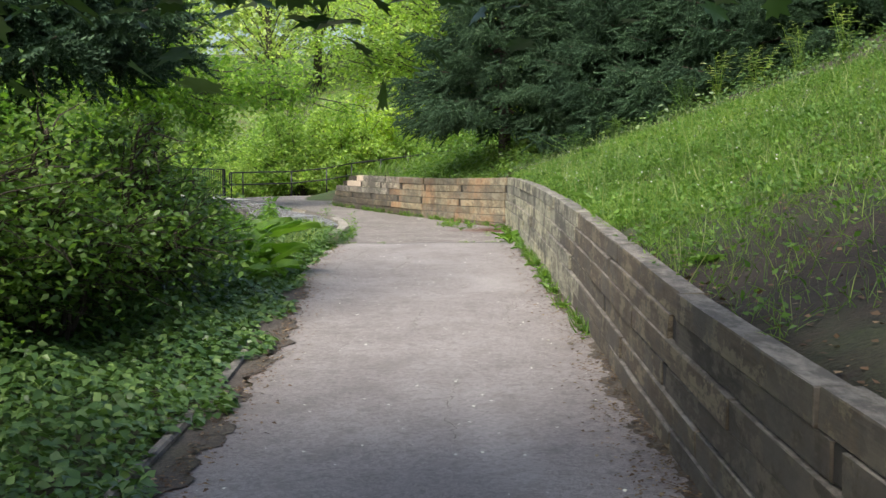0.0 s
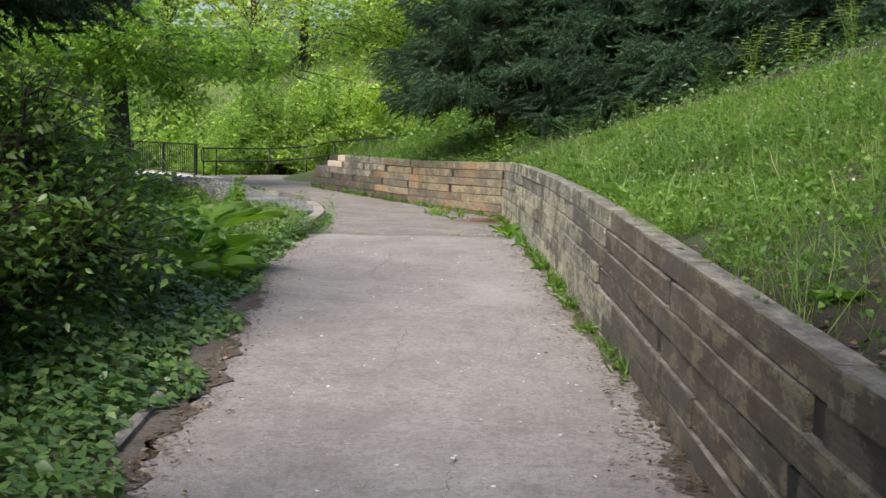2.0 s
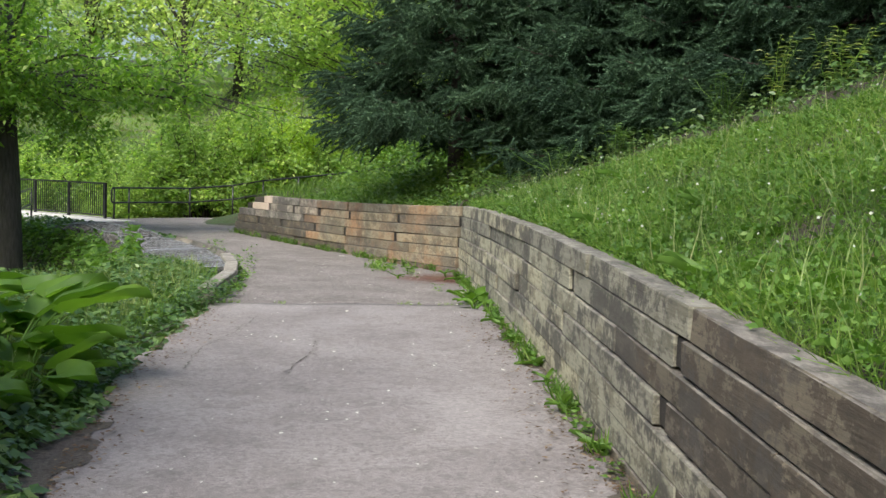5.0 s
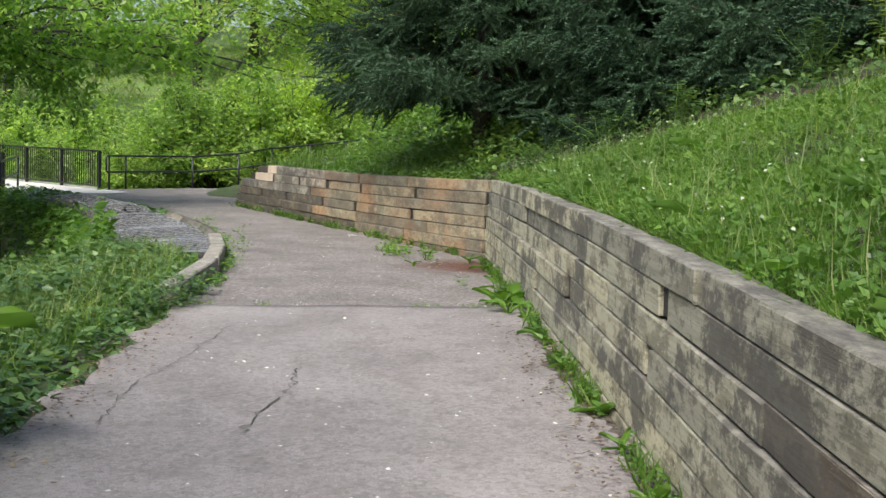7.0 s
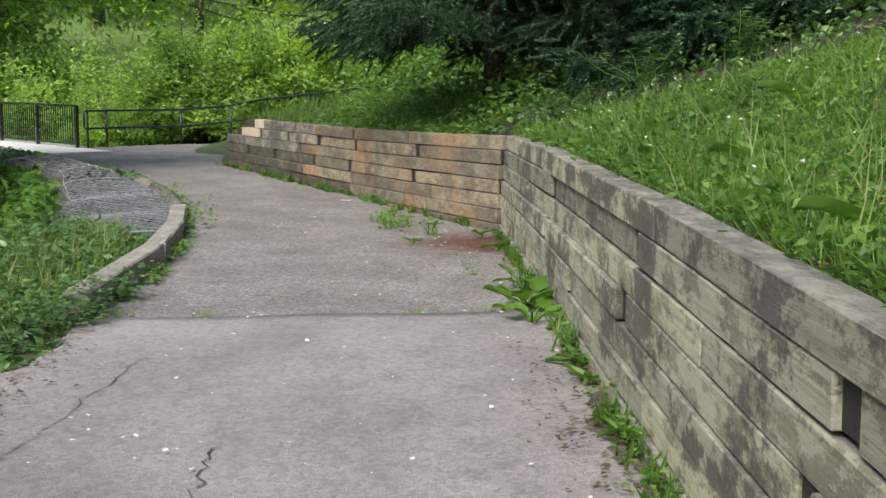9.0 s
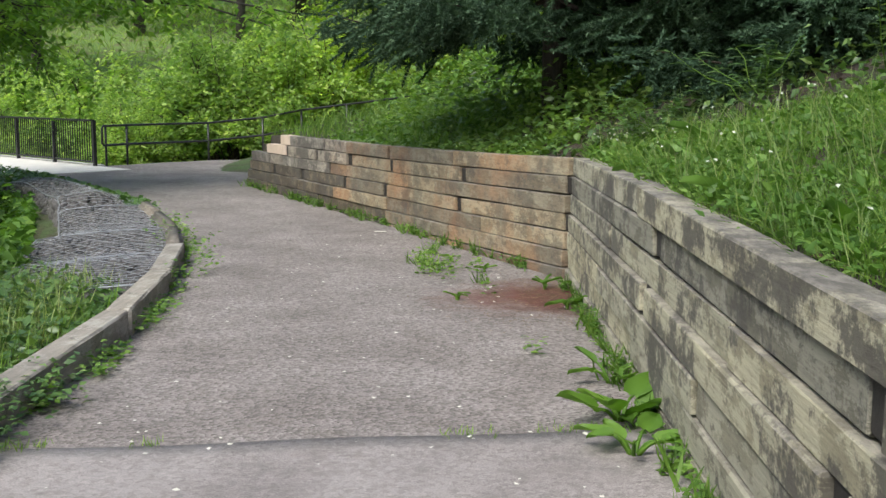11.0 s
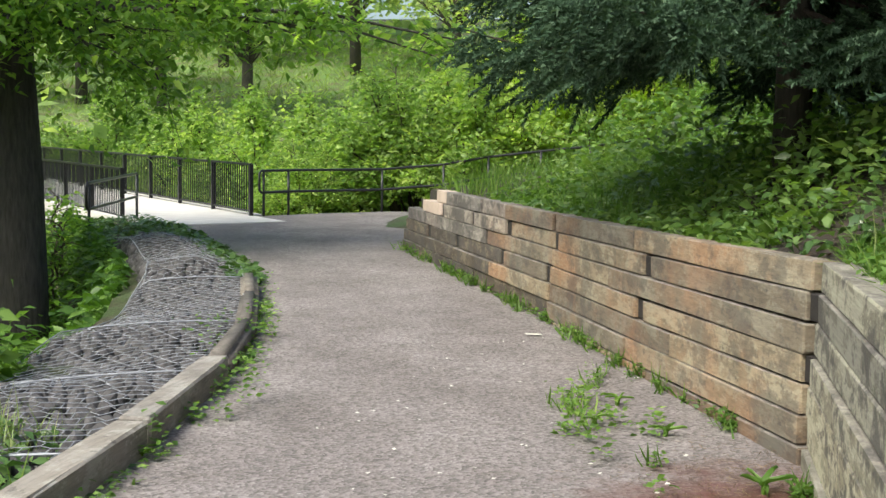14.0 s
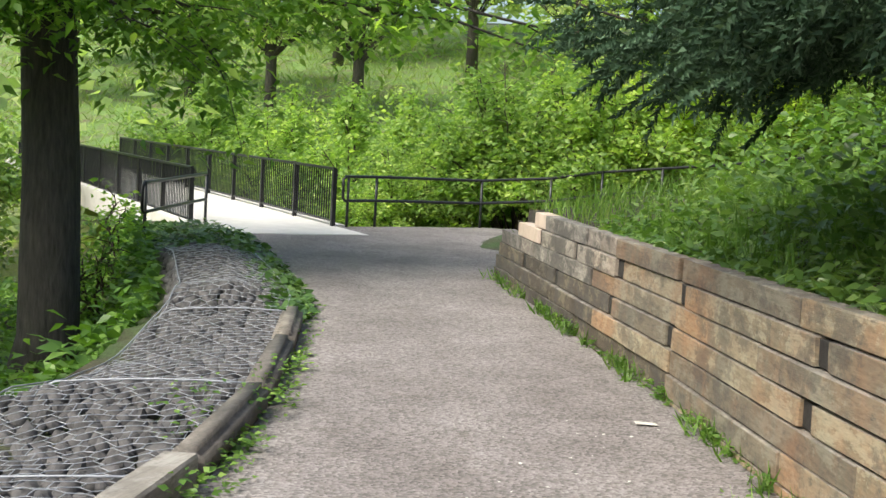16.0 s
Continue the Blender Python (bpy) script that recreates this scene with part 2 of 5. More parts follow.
GRASS_DULL = leaf_material("seeding_grass", (0.13, 0.21, 0.07), (0.23, 0.31, 0.13), (0.36, 0.39, 0.23), 0.4)
NEEDLE = leaf_material("blue_spruce_needle", (0.02, 0.05, 0.026), (0.05, 0.1, 0.058), (0.12, 0.195, 0.13), 0.12, 0.75)
PETAL = plain_material("fallen_petal", (0.55, 0.53, 0.46), (0.7, 0.68, 0.6), 9, 0.8, 0, 0)
DEAD_LEAF = leaf_material("dead_leaf", (0.07, 0.042, 0.028), (0.16, 0.1, 0.065), (0.32, 0.24, 0.17), 0.1, 0.8)
FLOWER = plain_material("clover_head", (0.34, 0.37, 0.28), (0.46, 0.48, 0.38), 9, 0.8, 0, 0)


# ---- mesh helpers ----
rng = np.random.default_rng(7)


def mesh_of(name, verts, tris, mat):
    me = bpy.data.meshes.new(name)
    verts, tris = np.asarray(verts, np.float32), np.asarray(tris, np.int32)
    me.vertices.add(len(verts))
    me.vertices.foreach_set("co", verts.ravel())
    me.loops.add(tris.size)
    me.loops.foreach_set("vertex_index", tris.ravel())
    me.polygons.add(len(tris))
    me.polygons.foreach_set("loop_start", np.arange(0, tris.size, tris.shape[1], dtype=np.int32))
    me.update(calc_edges=True)
    me.materials.append(mat)
    return me


def smooth(me):
    me.polygons.foreach_set("use_smooth", np.ones(len(me.polygons), bool))
    return me


def piece(name, me, parent=None, label="", m=None):
    ob = new(name, me)
    if m is not None:
        ob.matrix_basis = m
    ob.parent = parent
    return tagged(ob, label)


def part(name, bm, mat, parent=None, label="", m=None):
    me = bpy.data.meshes.new(name)
    bm.to_mesh(me)
    bm.free()
    me.materials.append(mat)
    return piece(name, me, parent, label, m)


def joined(parts):
    vs, fs, n = [], [], 0
    for v, f in parts:
        vs.append(v)
        fs.append(np.asarray(f) + n)
        n += len(v)
    return np.concatenate(vs), np.concatenate(fs)


def tube(points, radii, sides=6, cap=True):
    """A tapered tube along points."""
    p = np.asarray(points, float)
    r = np.broadcast_to(np.asarray(radii, float), (len(p),))
    d = np.gradient(p, axis=0)
    d /= np.linalg.norm(d, axis=1)[:, None] + 1e-9
    ref = np.where(np.abs(d[:, 2:3]) > 0.9, [[1.0, 0, 0]], [[0, 0, 1.0]])
    a = np.cross(d, ref)
    a /= np.linalg.norm(a, axis=1)[:, None] + 1e-9
    b = np.cross(d, a)
    ang = np.arange(sides) * 2 * np.pi / sides
    v = p[:, None] + r[:, None, None] * (np.cos(ang)[None, :, None] * a[:, None] + np.sin(ang)[None, :, None] * b[:, None])
    f = []
    for i in range(len(p) - 1):
        for j in range(sides):
            q, k = i * sides + j, i * sides + (j + 1) % sides
            f += [(q, k, k + sides), (q, k + sides, q + sides)]
    v = v.reshape(-1, 3)
    if cap:
        n = len(v)
        v = np.concatenate([v, p[:1], p[-1:]])
        for j in range(sides):
            f.append((n, (j + 1) % sides, j))
            e = (len(p) - 1) * sides
            f.append((n + 1, e + j, e + (j + 1) % sides))
    return v, np.array(f)


def curve(a, b, sag=0.0, n=6, wob=0.0):
    t = np.linspace(0, 1, n)[:, None]
    p = np.asarray(a, float) * (1 - t) + np.asarray(b, float) * t
    p[:, 2] += sag * 4 * (t * (1 - t))[:, 0]
    if wob:
        w = rng.normal(0, wob, p.shape)
        w[0] = w[-1] = 0
        p += w
    return p


def unit(v):
    v = np.asarray(v, float)
    return v / (np.linalg.norm(v, axis=-1, keepdims=True) + 1e-9)


OVATE = (np.array([(0, 0, 0), (-0.27, 0.38, 0.07), (0.27, 0.38, 0.07), (0, 0.42, 0), (0, 1, -0.1)]), np.array([(0, 2, 3), (0, 3, 1), (1, 3, 4), (3, 2, 4)]))
LANCE = (np.array([(0, 0, 0), (-0.14, 0.38, 0.05), (0.14, 0.38, 0.05), (0, 0.42, 0), (0, 1, -0.15)]), np.array([(0, 2, 3), (0, 3, 1), (1, 3, 4), (3, 2, 4)]))
BLADE = (np.array([(-0.022, 0, 0), (0.022, 0, 0), (-0.018, 0.5, 0.05), (0.018, 0.5, 0.05), (0, 1, 0.28)]), np.array([(0, 1, 3), (0, 3, 2), (2, 3, 4)]))
DIAMOND = (np.array([(0, 0, 0), (-0.42, 0.5, 0.05), (0.42, 0.5, 0.05), (0, 1, -0.05)]), np.array([(0, 2, 1), (1, 2, 3)]))


LANCE_WIDE = (LANCE[0] * (1.5, 1, 1), LANCE[1])


def lobed():
    """A maple leaf: five pointed lobes round a centre."""
    out = [(0, 0.0), (0.2, 0.08), (0.42, 0.02), (0.34, 0.25), (0.62, 0.42), (0.36, 0.5), (0.3, 0.72), (0.14, 0.66), (0, 1.0)]
    pts = out + [(-x, y) for x, y in out[-2:0:-1]]
    v = [(0, 0.35, 0.0)] + [(x, y, 0.06 - 0.25 * x * x) for x, y in pts]
    n = len(pts)
    return np.array(v), np.array([(0, 1 + i, 1 + (i + 1) % n) for i in range(n)])


MAPLE = lobed()


def sprig():
    """A spruce shoot: needles all round a short stem."""
    v, f = [], []
    for i in range(30):
        y = 0.04 + 0.9 * i / 30
        a = i * 2.4
        c = np.array([math.cos(a), 0, math.sin(a) * 0.8])
        tip = c * 0.17 * (1 - 0.4 * y) + np.array([0, y + 0.13, 0])
        side = np.array([-c[2], 0, c[0]]) * 0.045
        n = len(v)
        v += [np.array([0, y, 0]) - side, np.array([0, y + 0.02, 0]) + side, tip]
        f.append((n, n + 1, n + 2))
    n = len(v)
    v += [np.array(q) for q in ((-0.02, 0, 0), (0.02, 0, 0), (0, 1, 0), (0, 0, -0.02), (0, 0, 0.02))]
    f += [(n, n + 1, n + 2), (n + 3, n + 4, n + 2)]
    return np.array(v), np.array(f)


SPRIG = sprig()


def scatter(template, pos, way, up, size):
    """Copies of a small template at pos, pointing along way."""
    tv, tf = template
    y = unit(way)
    x = unit(np.cross(y, up))
    z = np.cross(x, y)
    s = np.broadcast_to(np.asarray(size, float), (len(pos),))[:, None, None]
    v = pos[:, None] + s * (tv[None, :, 0:1] * x[:, None] + tv[None, :, 1:2] * y[:, None] + tv[None, :, 2:3] * z[:, None])
    f = tf[None] + (np.arange(len(pos)) * len(tv))[:, None, None]
    return v.reshape(-1, 3), f.reshape(-1, 3)


def ups(n, spread=0.5):
    return unit(np.array([0, 0, 1.0]) + rng.normal(0, spread, (n, 3)))


def ways(n, droop=0.2, spread=0.3):
    a = rng.uniform(0, 2 * np.pi, n)
    return unit(np.stack([np.cos(a), np.sin(a), -droop + rng.normal(0, spread, n)], 1))


# ---- the plan ----
def path_z(y):
    return np.interp(y, [-6, 4, 7, 10, 13, 16, 20, 24, 28, 32, 38, 44], [-0.12, -0.11, -0.08, -0.01, 0.04, 0.08, 0.10, 0.05, -0.02, -0.04, 0.0, 0.0])


EDGE_Y = [-400, -6, 6, 8, 10, 13, 16, 18.5, 21.1, 22.5, 24.2, 25.5, 27.7, 29.5, 31.8, 33.3, 35.1, 38.3, 40.5, 400]
EDGE_X = [-1.6, -1.6, -1.55, -1.5, -1.5, -1.62, -1.85, -1.8, -1.78, -1.78, -1.84, -2.02, -2.38, -2.84, -3.67, -4.27, -5.34, -7.4, -8.9, -12]


def edge_x(y):
    """The left edge of the path."""
    return np.interp(y, EDGE_Y, EDGE_X)


CORNER, BEND, WALL_END = np.array((1.36, 26.2)), np.array((-0.5, 31.0)), np.array((-3.45, 37.35))
RAIL_X, RAIL_Y = [-60, -7.5, -7.1, -5.56, -4.3, -3.3, -1.4, 3, 60], [42, 42, 42.8, 44.4, 44.8, 45.2, 46.0, 47.5, 60]


def ground_z(x, y):
    x, y = np.asarray(x, float), np.asarray(y, float)
    g = path_z(y)
    d = edge_x(y) - x
    near = -0.03 - 0.26 * np.clip(d - 3.4, 0, 9)
    far = -0.03 - 2.2 * np.clip(d - 1.62, 0, 0.55) - 0.2 * np.clip(d - 2.5, 0, 6)
    w = np.clip((y - 22) / 4, 0, 1)
    left = np.where(d > 0.02, near * (1 - w) + far * w, 0)
    z = g + left
    back = y - np.interp(x, RAIL_X, RAIL_Y)
    z = z - 0.32 * np.clip(back - 0.5, 0, 4) * (back > 0)
    z = z + 0.26 * np.clip(x + 4.8, 0, 9) * np.clip((y - 40) / 3, 0, 1)
    z = np.maximum(z, -2.4)
    return z + np.clip(y - 58, 0, 70) * 0.2 + np.clip(-x - 22, 0, 60) * 0.15 * (y < 58)


def wall_top(y):
    return np.interp(y, [-8, 3, 7, 10, 12.6, 15.5, 18.3, 21.7, 26.2], [0.83, 0.84, 0.87, 0.98, 1.07, 1.14, 1.17, 1.17, 1.10])


def sheet(name, xs, ys, zf, mat, skip=None):
    X, Y = np.meshgrid(xs, ys)
    v = np.stack([X, Y, zf(X, Y)], -1).reshape(-1, 3)
    nx = len(xs)
    i, j = np.meshgrid(np.arange(nx - 1), np.arange(len(ys) - 1))
    q = (j * nx + i).ravel()
    f = np.stack([q, q + 1, q + nx + 1, q + nx], 1)
    return new(name, smooth(mesh_of(name, v, f, mat)))


xs = np.concatenate([[-900, -400, -200, -120, -80], np.arange(-60, -16, 4), np.arange(-16, 8, 0.3), np.arange(8, 60, 4), [80, 140, 400, 900]])
ys = np.concatenate([[-900, -400, -150, -60, -30, -15], np.arange(-8, 52, 0.35), np.arange(52, 130, 3), [160, 300, 900]])


def ground_height(X, Y):
    bump = 0.03 * np.sin(X * 3.1 + Y * 1.7) * np.sin(Y * 2.3 - X) * (X < edge_x(Y) - 0.1)
    return ground_z(X, Y) - 0.02 + bump



def slope_height(X, Y):
    return ground_z(X, Y) + np.where(Y < 57.5, -0.3, 0.05)


tagged(sheet("ground_far_slope", np.arange(-90, 61, 3.0), np.arange(56, 128, 3.0), slope_height, HILL_SOIL), kind="structure")
tagged(sheet("ground", xs, ys, ground_height, SOIL), kind="structure")


def strip(name, ys, left, right, lift, mat, n=14, thick=0.03, skew=0.0):
    """A thin path surface between two edges, with a turned-down rim."""
    rows = []
    for y in ys:
        a, b = left(y), right(y)
        x = np.linspace(a, b, n)
        z = path_z(y) + lift + 0.006 * np.sin(x * 4 + y * 1.3)
        z[0] -= thick
        x[1] = a + 0.04
        rows.append(np.stack([x, y + skew * (x - 1.1) * np.clip((y - 18) / 3.2, 0, 1), z], 1))
    v = np.concatenate(rows)
    first, last = rows[0].copy(), rows[-1].copy()
    first[:, 2] -= thick
    last[:, 2] -= thick
    v = np.concatenate([first, v, last])
    i, j = np.meshgrid(np.arange(n - 1), np.arange(len(rows) + 1))
    q = (j * n + i).ravel()
    return new(name, smooth(mesh_of(name, v, np.stack([q, q + 1, q + n + 1, q + n], 1), mat)))


def rough_edge(y):
    return edge_x(y) + 0.05 * math.sin(y * 5.1) + 0.04 * math.sin(y * 11.3 + 1) + 0.03 * math.sin(y * 23)


def wall_x(y):
    return float(np.interp(y, [-400, 26.2, 31.0, 37.35, 38.5, 46], [1.5, 1.5, -0.4, -3.3, -2.2, 4.0]))


tagged(strip("pavement", np.linspace(-8, 21.12, 146), rough_edge, wall_x, 0.010, ASPHALT, skew=0.13), kind="structure")


def gravel_left(y):
    return float(edge_x(y)) - 0.05 if y < 41.6 else float(np.interp(y, [41.6, 42, 42.8, 44.4, 44.8, 45.2], [-8.4, -7.6, -7.0, -5.5, -4.2, -3.2]))


gy = list(np.arange(20.4, 45.0, 0.2))
tagged(strip("pavement_gravel", gy, gravel_left, wall_x, 0.001, GRAVEL), kind="structure")



def soil_left(y):
    return 1.25 + 0.05 * math.sin(y * 1.3) + 0.04 * math.sin(y * 4.7 + 1) + 0.02 * math.sin(y * 41) + 0.03 * math.sin(y * 13)


def soil_right(y):
    return float(edge_x(y)) + 0.11 + 0.05 * math.sin(y * 1.7 + 2) + 0.05 * math.sin(y * 6.1) + 0.012 * math.sin(y * 37) + 0.03 * math.sin(y * 15)


tagged(strip("ground_margin_wall", np.arange(-2, 20.6, 0.05), soil_left, wall_x, 0.018, MARGIN_SOIL, 6, 0.008), kind="structure")
tagged(strip("ground_margin_bed", np.arange(-2, 14.5, 0.05), lambda y: float(edge_x(y)) - 0.2, soil_right, 0.018, MARGIN_SOIL, 6, 0.0), kind="structure")


def crack(points, wide):
    """A jagged dark crack in the paving."""
    p = []
    for (x0, y0), (x1, y1) in zip(points, points[1:]):
        n = max(3, int(math.hypot(x1 - x0, y1 - y0) / 0.06))
        for k in range(n):
            p.append((x0 + (x1 - x0) * k / n + random.gauss(0, 0.018), y0 + (y1 - y0) * k / n + random.gauss(0, 0.012)))
    v, f = [], []
    for i, (x, y) in enumerate(p):
        a, b = p[max(i - 1, 0)], p[min(i + 1, len(p) - 1)]
        d = unit((b[0] - a[0], b[1] - a[1]))
        w = wide * random.uniform(0.3, 1.0) * (0.2 if i in (0, len(p) - 1) else 1)
        for sg in (-1, 1):
            v.append((x - d[1] * w * sg, y + d[0] * w * sg, float(path_z(y)) + 0.017 + 0.006 * math.sin(x * 4 + y * 1.3)))
        if i:
            f.append((2 * i - 2, 2 * i - 1, 2 * i + 1, 2 * i))
    tagged(new("pavement_crack", mesh_of("pavement_crack", v, f, CRACK_SOIL)), kind="structure")


for points, wide in (([(-0.5, 17.9), (-0.52, 17.0), (-0.62, 16.7), (-0.66, 16.1)], 0.006), ([(-1.15, 19.6), (-1.3, 18.2), (-1.45, 17.3), (-1.42, 16.2)], 0.004),
                     ([(-0.2, 12.6), (-0.28, 11.6), (-0.22, 10.9)], 0.003), ([(0.75, 13.0), (0.62, 12.2), (0.7, 11.3)], 0.003), ([(0.1, 9.0), (0.02, 8.1), (0.08, 7.2)], 0.003)):
    crack(points, wide)

# ---- the bank above the wall ----
NORTH = unit(BEND - CORNER)
WEST = unit(WALL_END - BEND)
STATIONS = []  # foot of the bank, outward way, top height, slope
for y in np.arange(-8, 26.0, 0.5):
    STATIONS.append(((1.46, y), (1.0, 0.0), wall_top(y) - 0.05, 0.42))
for k in np.linspace(0, 1, 5):
    n = unit((1 - 0.08 * k, 0.39 * k))
    STATIONS.append(((1.45, 26.2), n, 1.05, 0.42 - 0.06 * k))
for k in np.linspace(0.06, 1, 10):
    p = CORNER + (BEND - CORNER) * k + np.array((0.1, 0.03))
    STATIONS.append((p, (0.92, 0.39), np.interp(k, [0, 1], [1.05, 0.92]), 0.36 - 0.1 * k))
for k in np.linspace(0.06, 0.84, 10):
    p = BEND + (WALL_END - BEND) * k + np.array((0.1, 0.04))
    STATIONS.append((p, (0.92, 0.39), 0.92 - 0.03 * k, 0.26 - 0.14 * k))
for k in np.linspace(0.2, 1, 6):
    n = unit((0.92 - 1.2 * k, 0.39 + 0.55 * k))
    STATIONS.append((BEND + (WALL_END - BEND) * (0.84 + 0.02 * k) + np.array((0.08, 0.04)), n, 0.75 - 0.8 * k, 0.05 - 1.3 * k))
FEET = np.array([s[0] for s in STATIONS])
OUT = unit(np.array([s[1] for s in STATIONS]))
TOPS = np.array([s[2] for s in STATIONS])
SLOPES = np.array([s[3] for s in STATIONS])


def bank_at(s, d):
    """A place on the bank: s counts stations along the wall, d is metres away from it."""
    s, d = np.asarray(s, float), np.asarray(d, float)
    k = np.arange(len(STATIONS))
    f = lambda a: np.interp(s, k, a)
    x, y = f(FEET[:, 0]) + f(OUT[:, 0]) * d, f(FEET[:, 1]) + f(OUT[:, 1]) * d
    z = f(TOPS) + f(SLOPES) * np.clip(d - 0.1, 0, 25) + 0.05 * np.sin(x * 2.3 + y) * np.clip(d, 0, 1)
    return np.stack([x, y, z], -1)


ds = np.array([0, 0.08, 0.3, 0.6, 1, 1.5, 2, 2.7, 3.5, 4.5, 6, 8, 11, 15, 20, 30, 60])
S, D = np.meshgrid(np.arange(len(STATIONS)), ds)
v = bank_at(S, D)
v[0, :, 2] -= 1.2
n = len(STATIONS)
i, j = np.meshgrid(np.arange(n - 1), np.arange(len(ds) - 1))
q = (j * n + i).ravel()
tagged(new("ground_bank", smooth(mesh_of("bank", v.reshape(-1, 3), np.stack([q, q + n, q + n + 1, q + 1], 1), BANK_SOIL))), kind="structure")


# ---- timber retaining wall ----
COURSE = 0.163


def timber(length, mat, h=COURSE - 0.008, depth=0.16, bevel=0.007):
    """A squared timber along +y from its end, its face at x = 0, with worn edges and a slight wave."""
    bm = bmesh.new()
    bmesh.ops.create_cube(bm, size=1)
    for w in bm.verts:
        w.co = Vector(((w.co.x + 0.5) * depth, (w.co.y + 0.5) * length, w.co.z * h))
    bmesh.ops.bevel(bm, geom=bm.edges[:], offset=bevel, segments=1 if bevel < 0.03 else 3, affect="EDGES")
    for w in bm.verts:
        w.co += Vector((random.uniform(-0.003, 0.003), 0, random.uniform(-0.004, 0.004)))
    if length > 0.6 and bevel < 0.03:
        for q in (0.27, 0.5, 0.76):
            bmesh.ops.bisect_plane(bm, geom=bm.verts[:] + bm.edges[:] + bm.faces[:], plane_co=(0, length * (q + random.uniform(-0.08, 0.08)), 0), plane_no=(0, 1, 0))
        for w in bm.verts[:]:
            w.co += Vector((random.uniform(-0.004, 0.004), 0, random.uniform(-0.003, 0.003)))
    me = bpy.data.meshes.new("timber")
    bm.to_mesh(me)
    bm.free()
    me.materials.append(mat)
    return me


def course_run(wall, cuts, line, top, drop, mats, slot):
    """Lay one course: timbers between the cuts, with a recessed tie end, coloured as slot shade, at each cut if slot.
    """
    for a, b in zip(cuts, cuts[1:]):
        gap = 0.082 if slot else 0.006
        p0, way = line(a + gap)
        p1, _ = line(b - gap)
        length = float(np.linalg.norm(p1 - p0))
        turn = math.atan2(-(p1 - p0)[0], (p1 - p0)[1])
        z0, z1 = top(a) - drop, top(b) - drop
        tilt = math.atan2(z1 - z0, length)
        back = random.uniform(-0.017, 0.017) - 0.007 * drop / COURSE
        m = pose(p0[0], p0[1], z0, 0, 0, math.degrees(turn)) @ pose(back, 0, 0, math.degrees(tilt), 0, 0)
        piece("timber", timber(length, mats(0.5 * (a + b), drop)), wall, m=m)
        if slot:
            pc, _ = line(a)
            tie = timber(0.17, SLOT_SHADE_WOOD, COURSE - 0.02, 0.2, 0.006)
            piece("tie_end", tie, wall, "tie timber end set back in a wall slot, near-black for the slot's shade", pose(pc[0], pc[1], top(a) - drop, 0, 0, math.degrees(turn)) @ pose(0.022 - 0.007 * drop / COURSE, -0.085, 0))


def east_line(y):
    return np.array((1.37, y)), np.array((0, 1.0))


# near stretch takes the darkened timber: canopy shade put into the colour
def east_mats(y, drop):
    return SHADED_GREY_TIMBER if y < 12.6 + drop * 0.6 else LICHEN_TIMBER


SLOT2 = [-4.2, -1.4, 1.4, 4.16, 7.2, 9.95, 12.62, 15.6, 18.35, 21.6, 26.17]
SLOT4 = [y + 0.22 for y in SLOT2[:-1]] + [26.17]
TOP1 = [-4.0, -1.0, 1.6, 4.4, 7.05, 9.6, 12.45, 15.0, 17.9, 22.2, 26.17]
MID3 = [-4.0, -2.6, 0.2, 3.0, 5.7, 8.6, 11.2, 14.0, 17.0, 19.9, 23.4, 26.17]
LOW5 = [-4.0, -2.0, 0.9, 3.6, 6.4, 9.1, 11.9, 14.7, 17.4, 20.4, 23.8, 26.17]
east_wall = tagged(new("wall_east"), kind="structure")
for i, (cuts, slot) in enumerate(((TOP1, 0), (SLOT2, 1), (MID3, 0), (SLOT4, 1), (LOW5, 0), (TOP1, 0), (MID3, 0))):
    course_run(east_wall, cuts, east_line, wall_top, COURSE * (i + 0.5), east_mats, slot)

LEG = float(np.linalg.norm(BEND - CORNER))


def north_line(s):
    if s <= LEG:
        return CORNER + NORTH * s, NORTH
    return BEND + WEST * (s - LEG), WEST


def north_top(s):
    return float(np.interp(s, [0, 2.6, LEG, 12.2], [1.09, 1.02, 0.97, 0.94]))


def north_mats(s, drop):
    if s > 9.3 and s < 10.2 and drop < 0.4:
        return FRESH_TIMBER
    if s > 6.2 and drop > 0.55:
        return SHADED_GREY_TIMBER
    return TAN_TIMBER if s < 6.8 else PALE_TIMBER


north_wall = tagged(new("wall_north"), kind="structure")
END = [9.9, 10.7, 11.6, 11.75, 11.85, 11.9, 11.95]
RUNS = (
    ([0.05, 2.9, LEG, 6.7, 7.7, 9.35, END[0]], 0),
    ([0.0, 2.55, 5.02, 6.6, 8.0, 9.5, END[1]], 1),
    ([0.05, 3.4, LEG, 7.4, 9.2, 10.4, END[2]], 0),
    ([0.0, 2.65, 5.22, 6.75, 8.7, 10.2, END[3]], 1),
    ([0.05, 2.0, LEG, 7.2, 8.9, 10.6, END[4]], 0),
    ([0.05, 2.9, LEG, 7.9, 9.8, 11.0, END[5]], 0),
    ([0.0, 2.4, LEG, 7.6, 9.6, END[6]], 0),
)
for i, (cuts, slot) in enumerate(RUNS):
    course_run(north_wall, cuts, north_line, north_top, COURSE * (i + 0.5), north_mats, slot)

# earth-dark core behind the timbers
core = bmesh.new()
line = [(1.5, -8), (1.5, 26.25), (-0.37, 31.06), (-3.0, 36.7)]
